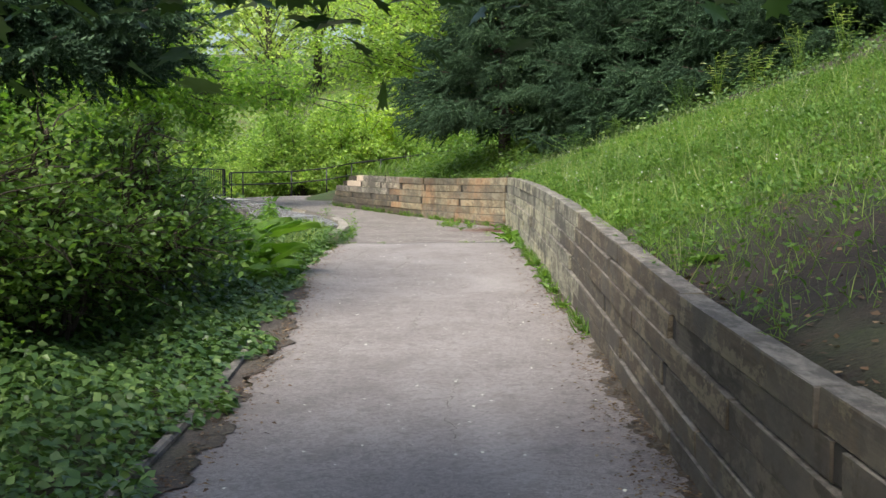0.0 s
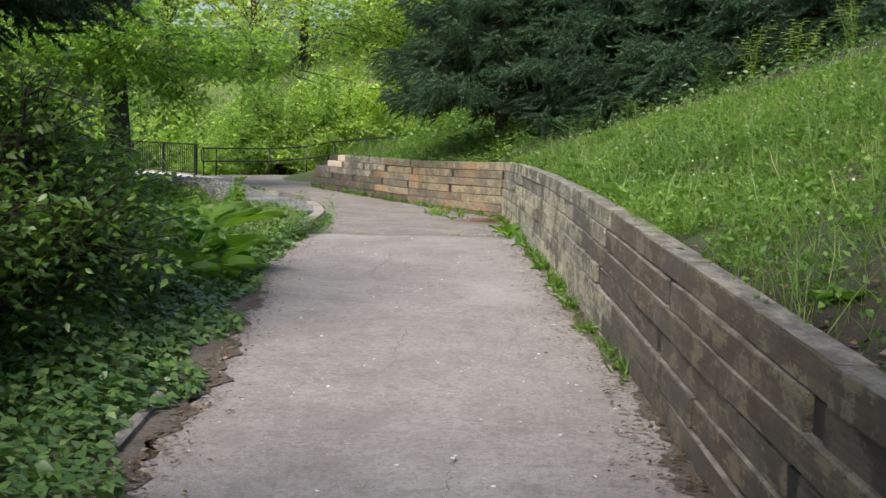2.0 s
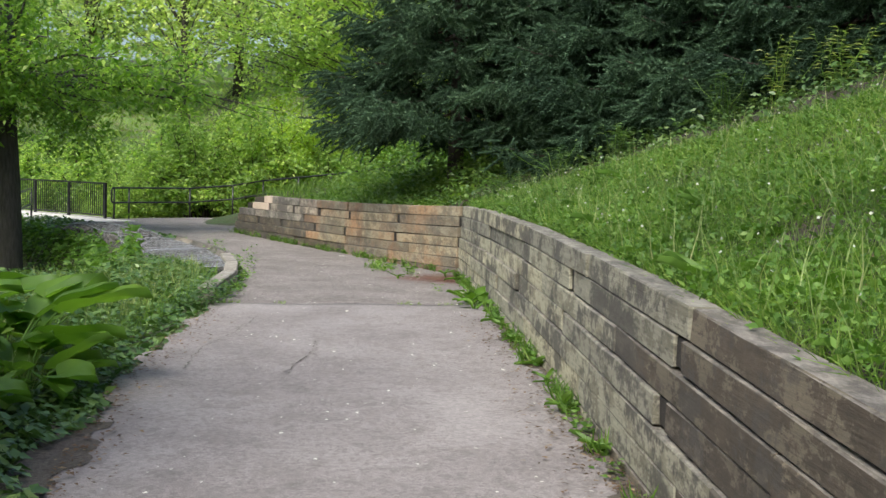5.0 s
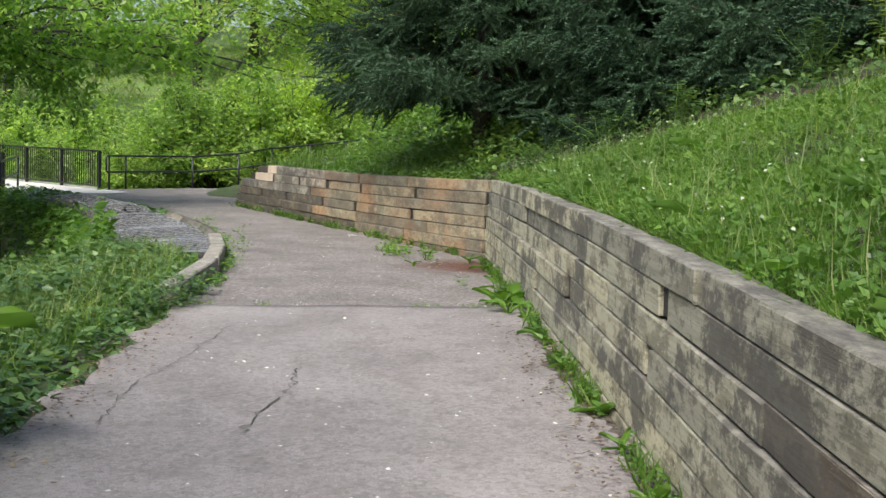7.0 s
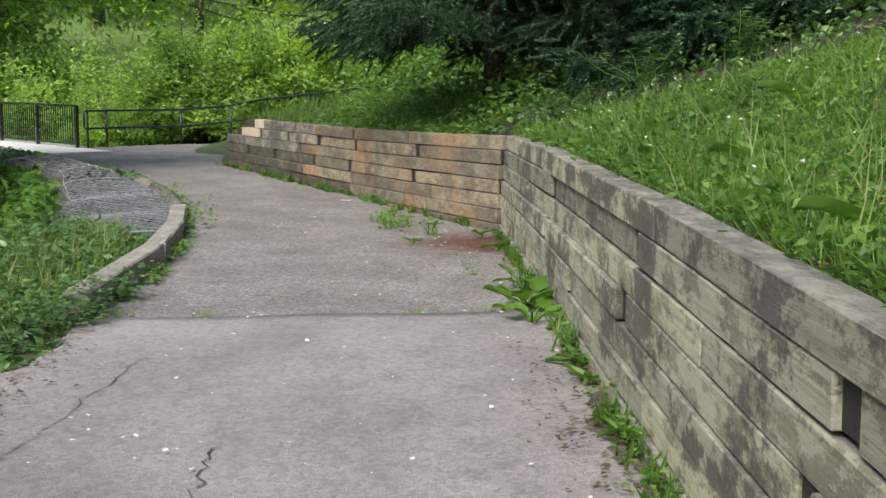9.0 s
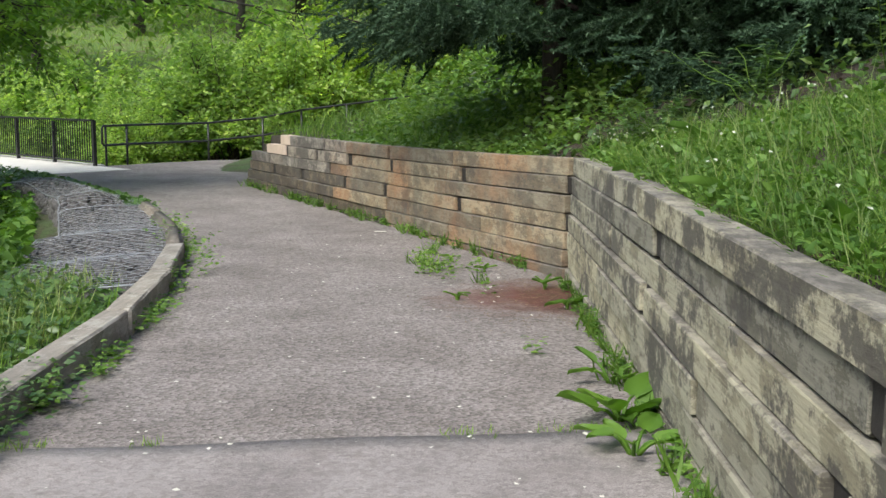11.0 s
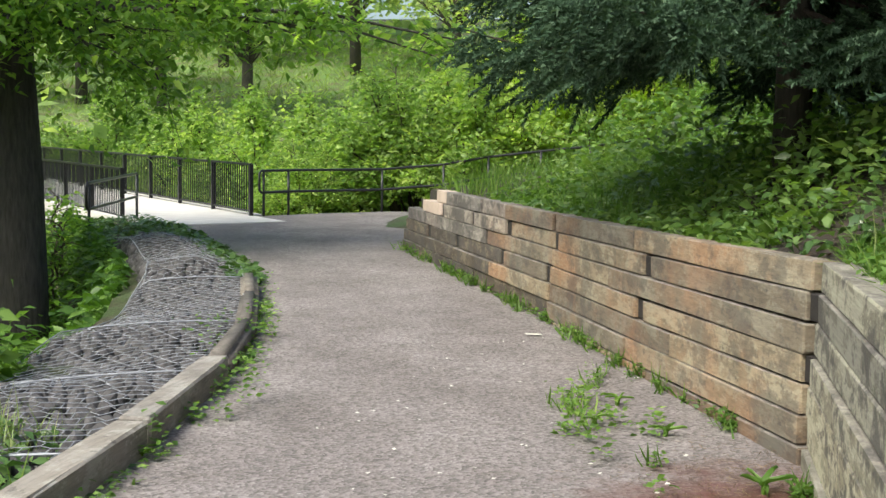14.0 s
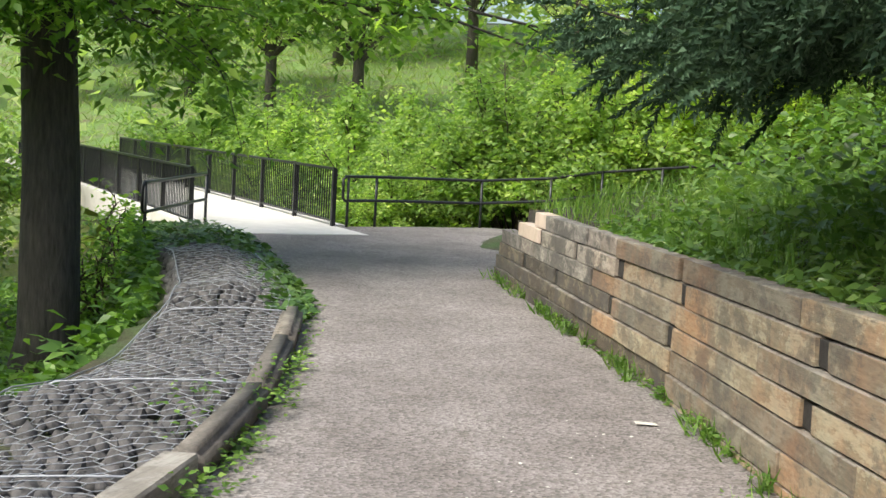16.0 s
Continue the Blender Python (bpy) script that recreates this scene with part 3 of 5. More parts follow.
for (x0, y0), (x1, y1) in zip(line, line[1:]):
    n = max(2, int(math.hypot(x1 - x0, y1 - y0)))
    for k in range(n):
        a = Vector((x0 + (x1 - x0) * k / n, y0 + (y1 - y0) * k / n, 0))
        b = Vector((x0 + (x1 - x0) * (k + 1) / n, y0 + (y1 - y0) * (k + 1) / n, 0))
        ta = float(wall_top(a.y)) if a.y < 26.2 else 0.85
        tb = float(wall_top(b.y)) if b.y < 26.2 else 0.85
        core.faces.new([core.verts.new(q) for q in ((a.x, a.y, -0.5), (b.x, b.y, -0.5), (b.x, b.y, tb - 0.1), (a.x, a.y, ta - 0.1))])
part("core", core, BANK_SOIL, east_wall)


# ---- timber kerb ----
def kerb_timber(a, b, h, w, mat, parent, z=None):
    a, b = np.array(a, float), np.array(b, float)
    L = float(np.linalg.norm(b - a))
    turn = math.degrees(math.atan2(-(b - a)[0], (b - a)[1]))
    z0 = float(path_z(a[1])) + h / 2 - 0.02 if z is None else z
    z1 = float(path_z(b[1])) + h / 2 - 0.02 if z is None else z
    tilt = math.degrees(math.atan2(z1 - z0, L))
    return piece("kerb_timber", smooth(timber(L, mat, h, w, 0.045)) if mat == KERB_DARK else timber(L, mat, h, w, 0.014), parent, m=pose(a[0], a[1], z0, 0, 0, turn) @ pose(-w, 0, 0, tilt, 0, 0))


kerb = tagged(new("kerb"), kind="structure")
ky = [20.75, 23.5, 25.6, 27.6, 29.3, 31.0, 32.4]
for y0, y1 in zip(ky, ky[1:]):
    kerb_timber((edge_x(y0), y0), (edge_x(y1 - 0.06), y1 - 0.06), 0.2, 0.18, KERB_TIMBER if y0 < 26 else KERB_DARK, kerb)
for y0, y1 in ((6.0, 7.9), (8.9, 10.1), (2.5, 5.2)):
    kerb_timber((edge_x(y0) - 0.1, y0), (edge_x(y1) - 0.1, y1), 0.075, 0.08, PALE_TIMBER, kerb)

# ---- stone mattress in wire netting ----
gabion = new("gabion_mattress")
tagged(gabion, "grey fieldstones packed flat in galvanised wire netting beside the path", "gabion")


def gabion_w(y):
    return float(np.interp(y, [24.2, 25.5, 28, 29.3, 29.4, 32.2, 32.3, 36.5], [1.35, 1.5, 1.5, 1.4, 1.2, 1.1, 1.05, 1.1]))


def gabion_pos(y, k):
    """k 0 at the kerb, 1 at the outer edge, past 1 down the outer face."""
    out = np.array((-0.93, -0.36 if y > 27 else -0.15))
    out /= np.linalg.norm(out)
    a = np.array((float(edge_x(y)) - 0.16, y))
    w = gabion_w(y)
    p = a + out * w * min(k, 1.0)
    z = float(path_z(y)) + 0.10 + 0.05 * math.sin(y * 2.2) * min(k, 1) - 0.10 * min(k, 1) ** 2 + float(np.interp(y, [32.2, 32.9, 36], [0, 0.2, 0.16])) * min(k * 2, 1)
    if k > 1:
        p = p + out * 0.25 * (k - 1)
        z -= (k - 1) * w * 0.75
    return np.array((p[0], p[1], z))


def stone_mesh(seed):
    r = random.Random(seed)
    bm = bmesh.new()
    bmesh.ops.create_icosphere(bm, subdivisions=1, radius=1)
    for w in bm.verts:
        w.co *= r.uniform(0.78, 1.12)
    me = bpy.data.meshes.new("stone")
    bm.to_mesh(me)
    bm.free()
    me.materials.append(STONE)
    return me


STONES = [stone_mesh(i) for i in range(6)]
spots = [(y, k) for y in np.arange(25.0, 36.4, 0.1) for k in np.arange(0.04, 1.7, 0.075)]
random.shuffle(spots)
loose = []
count = 0
tv = np.array([w.co[:] for w in STONES[0].vertices])
tf = np.array([p.vertices[:] for p in STONES[0].polygons])
for y, k in spots:
    p = gabion_pos(y + random.uniform(-0.05, 0.05), k + random.uniform(-0.04, 0.04))
    size = random.uniform(0.04, 0.085)
    if count < 300 and y < 29.3 and k < 1.1:
        m = pose(*p, random.uniform(0, 360), random.uniform(0, 360), random.uniform(0, 360)) @ Matrix.Diagonal((size * 1.25, size, size * 0.75, 1))
        m.translation.z -= 0.05 + random.uniform(0, 0.05)
        piece("stone", random.choice(STONES), gabion, m=m)
        count += 1
    else:
        e = np.array(Euler([random.uniform(0, 6) for _ in range(3)]).to_matrix())
        loose.append(((tv * (size * 1.25, size, size * 0.8)) @ e.T + p - (0, 0, 0.06), tf))
piece("stone_fill", mesh_of("stone_fill", *joined(loose), STONE), gabion)["kind"] = "stuff"

# hexagonal netting laid over the stones
net = []
cell = 0.082
rows = int(11.2 / (cell * 1.5))
for r in range(rows):
    y0 = 25.0 + r * cell * 1.5
    for c in range(-1, 34):
        def at(dx, dy):
            y = y0 + dy
            k = (c * cell * 1.732 + (r % 2) * cell * 0.866 + dx) / gabion_w(y)
            p = gabion_pos(y, max(k, 0.0))
            return p + (0, 0, 0.018 + 0.012 * math.sin(p[0] * 31) * math.sin(p[1] * 27))
        if c * cell * 1.732 > gabion_w(y0) * 1.65:
            continue
        a, b, d, e = at(0, -cell / 2), at(0, cell / 2), at(cell * 0.866, cell), at(-cell * 0.866, cell)
        for q0, q1 in ((a, b), (b, d), (b, e)):
            net.append(tube([q0, q1], 0.003, 3, False))
for y in (25.0, 27.2, 29.35, 32.25):
    net.append(tube([gabion_pos(y, k) + (0, 0, 0.03) for k in np.linspace(0, 1.5, 14)], 0.0065, 5))
for k in (0.0, 1.0):
    net.append(tube([gabion_pos(y, k) + (0, 0, 0.03) for y in np.arange(25, 36.2, 0.3)], 0.006, 5))
piece("wire_netting", mesh_of("wire_netting", *joined(net), WIRE), gabion, "silver hexagonal wire netting")

# ---- river ----
water = bmesh.new()
water.faces.new([water.verts.new(q) for q in ((-60, 10, -1.75), (-9.2, 30, -1.75), (-6, 62, -1.75), (-60, 62, -1.75))])
tagged(part("water", water, WATER), kind="structure")


# ---- bridge ----
ALONG, ACROSS = unit(np.array((-0.68, 0.73))), unit(np.array((-0.73, -0.68)))
R0 = np.array((-7.5, 42.05))
WIDE, LONG = 2.35, 24.0


def box_bm(size, centre=(0, 0, 0), bevel=0.0):
    bm = bmesh.new()
    bmesh.ops.create_cube(bm, size=1)
    for w in bm.verts:
        w.co = Vector([w.co[i] * size[i] + centre[i] for i in range(3)])
    if bevel:
        bmesh.ops.bevel(bm, geom=bm.edges[:], offset=bevel, segments=2, affect="EDGES")
    return bm


bridge_turn = math.degrees(math.atan2(-ALONG[0], ALONG[1]))
bridge_m = pose(R0[0], R0[1], 0, 0, 0, bridge_turn)  # +y runs along the bridge, -x across it
bridge = tagged(new("footbridge"), "pale concrete footbridge deck over the river", "bridge")
bridge.matrix_basis = bridge_m
part("deck", box_bm((WIDE + 0.1, LONG + 1.2, 0.22), (-WIDE / 2, LONG / 2 - 0.9, -0.1), 0.01), CONCRETE, bridge)
for x in (0.16, -WIDE - 0.16):
    part("edge_beam", box_bm((0.2, LONG, 0.5), (x, LONG / 2 + 0.1, -0.22), 0.015), CONCRETE, bridge)
part("abutment", box_bm((WIDE + 0.6, 0.6, 2.4), (-WIDE / 2, 0.5, -1.45), 0.02), CONCRETE, bridge)


def bridge_railing(x, y0, length, z=0.0, high=1.0):
    """A black steel railing of square posts, two rails and close upright bars."""
    ob = tagged(new("bridge_railing"), "black-painted steel railing with close upright bars on the bridge", "railing", "bridge railings")
    ob.matrix_basis = bridge_m @ pose(x, y0, z)
    part("top_rail", box_bm((0.06, length, 0.045), (0, length / 2, high), 0.006), BLACK_PAINT, ob)
    part("bottom_rail", box_bm((0.045, length, 0.035), (0, length / 2, 0.1), 0.005), BLACK_PAINT, ob)
    me = part("post", box_bm((0.075, 0.075, high), (0, 0, high / 2), 0.006), BLACK_PAINT, ob).data
    n = round(length / 2.0)
    for k in range(1, n + 1):
        piece("post", me, ob, m=pose(0, length * k / n, 0))
    me = None
    for k in range(1, int(length / 0.115)):
        if me is None:
            me = part("bar", box_bm((0.018, 0.018, high - 0.1), (0, 0, high / 2 + 0.05)), BLACK_PAINT, ob, m=pose(0, k * 0.115, 0)).data
        else:
            piece("bar", me, ob, m=pose(0, k * 0.115, 0))
    return ob


bridge_railing(0, 0.05, 18.0)
bridge_railing(-WIDE, 0.6, 22.0, -0.08, 0.98)


def pipe_railing(posts, label, gap=0.42, loop=True):
    """A round-pipe handrail: posts (x, y, foot, head), a top and a lower pipe, with a rounded end."""
    ob = tagged(new("pipe_railing"), label, "railing")
    x0, y0, z0, t0 = posts[0]
    ob.location = (x0, y0, z0)
    o = np.array((x0, y0, z0))
    tops = np.array([(x, y, t) for x, y, z, t in posts]) - o
    lows = tops - (0, 0, gap)
    if loop:
        w = unit(tops[0] - tops[1]) * 0.12
        rnd = [tops[0] + w * 0.5, tops[0] + w * 0.95 - (0, 0, 0.05), tops[0] + w * 0.95 - (0, 0, gap - 0.05), lows[0] + w * 0.5]
        path = np.concatenate([tops[::-1], rnd, lows])
        piece("rail", smooth(mesh_of("rail", *tube(path, 0.026, 8), BLACK_PAINT)), ob)
    else:
        piece("rail", smooth(mesh_of("rail", *tube(tops, 0.026, 8), BLACK_PAINT)), ob)
        piece("rail", smooth(mesh_of("rail", *tube(lows, 0.026, 8), BLACK_PAINT)), ob)
    for x, y, z, t in posts:
        p = np.array((x, y, z)) - o
        piece("post", smooth(mesh_of("post", *tube([p - (0, 0, 0.3), p + (0, 0, t - z)], 0.026, 8), BLACK_PAINT)), ob)
    return ob


pipe_railing([(-7.3, 42.15, 0, 0.88), (-7.0, 42.75, 0, 0.88), (-5.5, 44.35, 0, 0.88), (-4.25, 44.6, 0.1, 1.0), (-3.36, 44.9, 0.3, 1.17), (-2.3, 45.2, 0.5, 1.3), (-1.3, 45.5, 0.65, 1.42), (0.2, 46, 1.0, 1.65), (1.8, 46.6, 1.3, 2.0)],
             "black round-pipe handrail that climbs along the path edge")
pipe_railing([(-8.75, 37.9, -0.1, 0.78), (-9.15, 40.5, 0, 0.84)], "short black pipe guard rail at the bridge end")


# ---- trees ----
def gz(x, y):
    return float(ground_z(x, y))


def stuff(name, me, parent):
    return tagged(piece(name, me, parent), kind="stuff")


def branch_web(start, ends, r0, twigs=7, reach=1.1, sag=0.25):
    """Limbs from start points to ends with twigs on them. Returns tubes and the twig points that carry leaves."""
    tubes, tips = [], []
    for a, e in zip(start, ends):
        c = curve(a, e, sag, 7, 0.06)
        tubes.append(tube(c, np.linspace(r0, 0.012, 7), 5))
        for _ in range(twigs):
            t = rng.uniform(0.35, 1.0)
            k = t * 6
            i = min(int(k), 5)
            p = c[i] + (c[i + 1] - c[i]) * (k - i)
            d = unit(unit(c[-1] - c[0]) * 0.7 + rng.normal(0, 0.75, 3) * (1, 1, 0.6))
            q = p + d * reach * rng.uniform(0.5, 1.1) + (0, 0, -0.15 * reach)
            w = curve(p, q, 0.05, 4, 0.02)
            tubes.append(tube(w, [0.012, 0.009, 0.006, 0.003], 3, False))
            tips += [w[1], w[2], w[3]]
    return tubes, np.array(tips)


def leaves_on(tips, per, spread, size, template, droop=0.35, flat=0.45):
    n = len(tips) * per
    p = np.repeat(tips, per, 0) + rng.normal(0, spread, (n, 3)) * (1, 1, 0.7)
    return scatter(template, p, ways(n, droop, 0.35), ups(n, flat), rng.uniform(0.65, 1.2, n) * size)


def broad_tree(name, label, trunk, radii, centre, size, limbs, leaf, template, leaf_size, per=5, spread=0.14, extra=(), twigs=8, reach=1.1, bark=BARK, category="tree", fork=0.35, limb=0.8):
    """A tree with a tapered trunk, limbs and a crown of single leaves. All in world places, moved to its foot."""
    trunk = np.asarray(trunk, float)
    foot = trunk[0].copy()
    ob = tagged(new(name), label, category)
    ob.location = foot
    u = unit(rng.normal(0, 1, (limbs, 3)))
    ends = np.asarray(centre) + u * np.asarray(size) * rng.uniform(0.55, 1.0, (limbs, 1))
    if len(extra):
        ends = np.concatenate([ends, np.asarray(extra, float)])
    k = np.clip((ends[:, 2] - foot[2]) / (trunk[-1, 2] - foot[2]) - 0.25, fork, 1) * (len(trunk) - 1)
    i = np.minimum(k.astype(int), len(trunk) - 2)
    start = trunk[i] + (trunk[i + 1] - trunk[i]) * (k - i)[:, None]
    tubes, tips = branch_web(start - foot, ends - foot, radii[-1] * limb, twigs, reach)
    piece("trunk", smooth(mesh_of("trunk", *tube(trunk - foot, radii, 12), bark)), ob)
    stuff("branchwork", smooth(mesh_of("branchwork", *joined(tubes), bark)), ob)
    piece("crown", mesh_of("crown", *leaves_on(tips, per, spread, leaf_size, template), leaf), ob)
    return ob


def spruce(name, label, foot, height, radius, low, seed_twist=0.0, sprig_size=0.33, step=0.43, droop=0.25):
    """A blue spruce: whorls of drooping boughs with side shoots set with needles."""
    ob = tagged(new(name), label, "spruce tree")
    ob.location = foot
    piece("trunk", smooth(mesh_of("trunk", *tube([(0, 0, -0.6), (0, 0, height * 0.5), (0, 0, height)], [0.17, 0.1, 0.02], 9), BARK)), ob)
    tubes, pos, way = [], [], []
    z = low
    while z < height - 0.3:
        f = (z - low) / (height - low)
        r = radius * (1 - f) ** 0.8
        n = 7 if f < 0.6 else 5
        a0 = rng.uniform(0, 6.28)
        for b in range(n):
            a = a0 + b * 6.283 / n + rng.normal(0, 0.15)
            L = r * rng.uniform(0.72, 1.1)
            d = np.array((math.cos(a), math.sin(a), 0))
            m = 8
            t = np.linspace(0, 1, m)
            c = d * (t * L)[:, None]
            c[:, 2] = z + rng.normal(0, 0.08) - droop * L * t + 0.22 * L * t ** 3
            tubes.append(tube(c, np.linspace(0.03, 0.006, m), 4, False))
            side = np.array((-d[1], d[0], 0))
            for s in np.arange(0.26, 1.0, 0.14 / max(L, 0.5)):
                k = s * (m - 1)
                i = min(int(k), m - 2)
                p = c[i] + (c[i + 1] - c[i]) * (k - i)
                tl = (0.2 + 0.42 * math.sin(math.pi * min(s + 0.12, 1))) * min(L, 2.2) * 0.62
                for sg in (-1, 1):
                    w = unit(d * 0.75 + side * sg * 0.8 + (0, 0, rng.normal(-0.32, 0.2)))
                    for q in np.arange(0.0, tl, sprig_size * 0.62):
                        pos.append(p + w * q + (0, 0, -0.12 * q))
                        way.append(w + rng.normal(0, 0.38, 3))
                        pos.append(p + w * q + rng.normal(0, 0.05, 3))
                        way.append(w * 0.7 + rng.normal(0, 0.5, 3) + (0, 0, -0.35))
                        if q > sprig_size:
                            pos.append(p + w * q)
                            way.append(w * 0.6 + side * sg * rng.choice([-0.7, 0.9]) + d * 0.3 + (0, 0, -0.25))
            pos.append(c[-1])
            way.append(d)
        z += step * rng.uniform(0.8, 1.2)
    n = len(pos)
    stuff("branchwork", mesh_of("branchwork", *joined(tubes), TWIG), ob)
    stuff("foliage", mesh_of("foliage", *scatter(SPRIG, np.array(pos), np.array(way), ups(n, 0.3), rng.uniform(0.8, 1.25, n) * sprig_size), NEEDLE), ob)
    return ob


def shrub(name, label, foot, size, leaf, leaf_size, stems=14, per=7, twigs=9, spread=0.12, template=OVATE, reach=0.7):
    """Many stems fanning from one root into a leafy, uneven mound."""
    ob = tagged(new(name), label, "shrub")
    ob.location = foot
    a = rng.uniform(0, 6.283, stems)
    r = np.sqrt(rng.uniform(0.05, 1, stems))
    ends = np.stack([np.cos(a) * r * size[0], np.sin(a) * r * size[1], size[2] * (1 - 0.55 * r * r) * rng.uniform(0.6, 1, stems)], 1)
    start = rng.normal(0, 0.15, (stems, 3)) * (1, 1, 0)
    tubes, tips = branch_web(start, ends, 0.025, twigs, reach, 0.2)
    stuff("branchwork", mesh_of("branchwork", *joined(tubes), TWIG), ob)
    stuff("foliage", mesh_of("foliage", *leaves_on(tips, per, spread, leaf_size, template, 0.25, 0.6), leaf), ob)
    return ob


# the tree beside the stone mattress, and the maple over the start of the path
broad_tree("boxelder_tree", "tall dark-barked tree with hanging green leaves beside the gabion", [(-8.15, 34.6, -1.7), (-8.1, 34.7, -0.9), (-8.15, 34.75, 1.0), (-8.3, 34.8, 3.2), (-8.3, 34.9, 5.5), (-8.0, 35, 8.5)],
           [0.46, 0.36, 0.33, 0.31, 0.25, 0.1], (-9.4, 34.4, 6.6), (2.9, 4.6, 3.2), 36, LEAF_TREE, LANCE_WIDE, 0.19, 15, 0.24,
           [(-6.7, 34.0, 2.7), (-6.2, 34.6, 2.9), (-7.2, 33.0, 2.8), (-7.6, 32.6, 2.6), (-8.6, 32.4, 2.5), (-6.6, 35.8, 2.4), (-7.3, 36.6, 2.5), (-9.2, 33.2, 2.6), (-9.8, 32.8, 2.9), (-5.6, 35.6, 3.2), (-4.6, 36.4, 3.5), (-3.0, 37.4, 2.8), (-2.4, 37.8, 3.0), (-6.0, 38.0, 3.4), (-4.3, 37, 3.9), (-8.0, 31.2, 3.6), (-6.4, 31.5, 4.0), (-7.8, 33.2, 3.3), (-9.0, 31.0, 3.2), (-10.2, 33.4, 3.6), (-5.4, 33, 3.8)], 10, 1.0, fork=0.6, limb=0.55)
broad_tree("maple_tree", "maple tree with broad lobed leaves hanging over the path", [(-4.9, 1.5, -0.6), (-4.8, 1.6, 1.5), (-4.5, 1.9, 3.6), (-4.2, 2.2, 6.0)],
           [0.26, 0.22, 0.17, 0.08], (-1.4, 3.2, 5.0), (4.8, 4.2, 1.6), 46, LEAF_IVY, MAPLE, 0.14, 9, 0.22,
           [(-0.6, 5.3, 2.62), (-0.75, 5.7, 2.66), (-0.2, 5.6, 2.76), (1.5, 5.2, 2.70), (1.9, 5.5, 2.70), (2.2, 5.9, 2.78), (2.6, 5.6, 2.70), (0.5, 5.5, 2.82), (-1.5, 5.4, 2.70), (-1.9, 5.8, 2.65), (3.0, 5.4, 2.70), (1.7, 5.7, 2.75)], 7, 0.4)

# woodland on the near side of the river
for foot, h, r, lean in (((-11.5, 22.0, -2.2), 8.5, 4.0, 0.5), ((-12.5, 29.5, -2.3), 9, 4.2, -0.3), ((-13, 14.5, -2.2), 9, 4.4, 0.6), ((-9.5, 17.0, -1.9), 6.0, 2.6, 0.4)):
    x, y, z = foot
    broad_tree("riverside_tree", "slender riverside tree with a loose mid-green crown", [(x, y, z - 0.3), (x + lean * 0.3, y, z + h * 0.35), (x + lean, y + 0.2, z + h)], [0.2, 0.15, 0.05],
               (x + lean, y, z + h * 0.66), (r, r, h * 0.42), 48, LEAF_TREE, OVATE, 0.2, 12, 0.28, (), 9, 1.3, fork=0.5)
spruce("spruce_tree", "dark spruce with drooping needled boughs in shade", (-4.5, 11.8, -0.7), 8.0, 2.3, 3.7, droop=0.4)
for x, y, sx, sy, h, stems in ((-3.5, 10.4, 1.0, 1.3, 1.8, 18), (-3.2, 12.6, 0.9, 1.2, 1.9, 16), (-4.3, 8.4, 1.2, 1.5, 2.6, 20), (-5.0, 11.5, 1.5, 1.7, 3.6, 22), (-3.5, 8.9, 0.7, 1.1, 1.3, 12), (-3.1, 11.4, 0.8, 0.8, 2.5, 8), (-4.1, 9.6, 1.3, 1.2, 3.0, 12), (-3.6, 13.6, 1.1, 1.0, 2.2, 10)):
    shrub("dark_shrub", "dense dark-leaved shrub leaning out to the path", (x, y, gz(x, y) - 0.05), (sx, sy, h), LEAF_DARK, 0.085, stems, 8, 17, 0.13, OVATE, 0.8)
shrub("dark_shrub", "tall dark-leaved shrub deep in the shade", (-5.3, 14.6, -0.7), (1.8, 1.9, 3.4), LEAF_TREE, 0.12, 28, 10, 12, 0.18)
shrub("tall_shrub", "tall mid-green shrub between path and river", (-6.8, 22.0, -1.2), (1.9, 2.0, 4.2), LEAF_TREE, 0.14, 30, 10, 12, 0.2)
shrub("riverside_shrub", "green shrub on the falling river bank", (-6.4, 19.0, -1.0), (1.8, 2.0, 2.0), LEAF_TREE, 0.11, 24, 8, 12, 0.16)

# spruces on the bank
for x, y, h, r, low, dr in ((1.5, 29.8, 8.5, 2.75, 1.75, 0.3), (4.7, 30.2, 9.0, 3.2, 0.5, 0.3), (4.4, 34.5, 8.5, 3.2, 0.5, 0.25), (8.2, 26.2, 9.0, 3.2, 0.4, 0.25), (4.3, 26.6, 7.5, 2.3, 0.45, 0.3), (6.6, 22.9, 7.5, 2.3, 0.5, 0.3), (5.0, 24.9, 7.0, 2.1, 0.5, 0.3)):
    d = x - 1.45
    spruce("blue_spruce", "blue-green spruce with layered drooping boughs on the bank", (x, y, 1.05 + 0.34 * d), h, r, low, droop=dr)
first = [o for o in scene.objects if o.name.startswith("blue_spruce")]
for x, y, turn in ((8.5, 32.5, 70), (12.0, 22.5, 130), (13.5, 29.0, 200), (11.6, 17.0, 20), (9.2, 38.0, 250), (15.0, 12.0, 300)):
    src = first[3] if x > 10 else first[1]
    copy_thing(src, pose(x, y, 1.05 + 0.4 * (x - 1.45), 0, 0, turn))

# trees behind the handrail
broad_tree("leaning_tree", "tree with dark bare limbs and a light green crown", [(2.2, 50.5, 0.4), (1.6, 50.3, 3), (0.6, 50, 6), (-0.6, 49.5, 9.5)], [0.22, 0.19, 0.14, 0.06], (-2.0, 50, 7.2), (4.2, 3.6, 3.4), 46, LEAF_LIGHT, OVATE, 0.2, 11, 0.3,
           [(-4.2, 49, 4.6), (-3.6, 49.4, 5.2), (-5.2, 49.5, 6.2), (-2.6, 48.5, 4.2)], 9, 1.4)
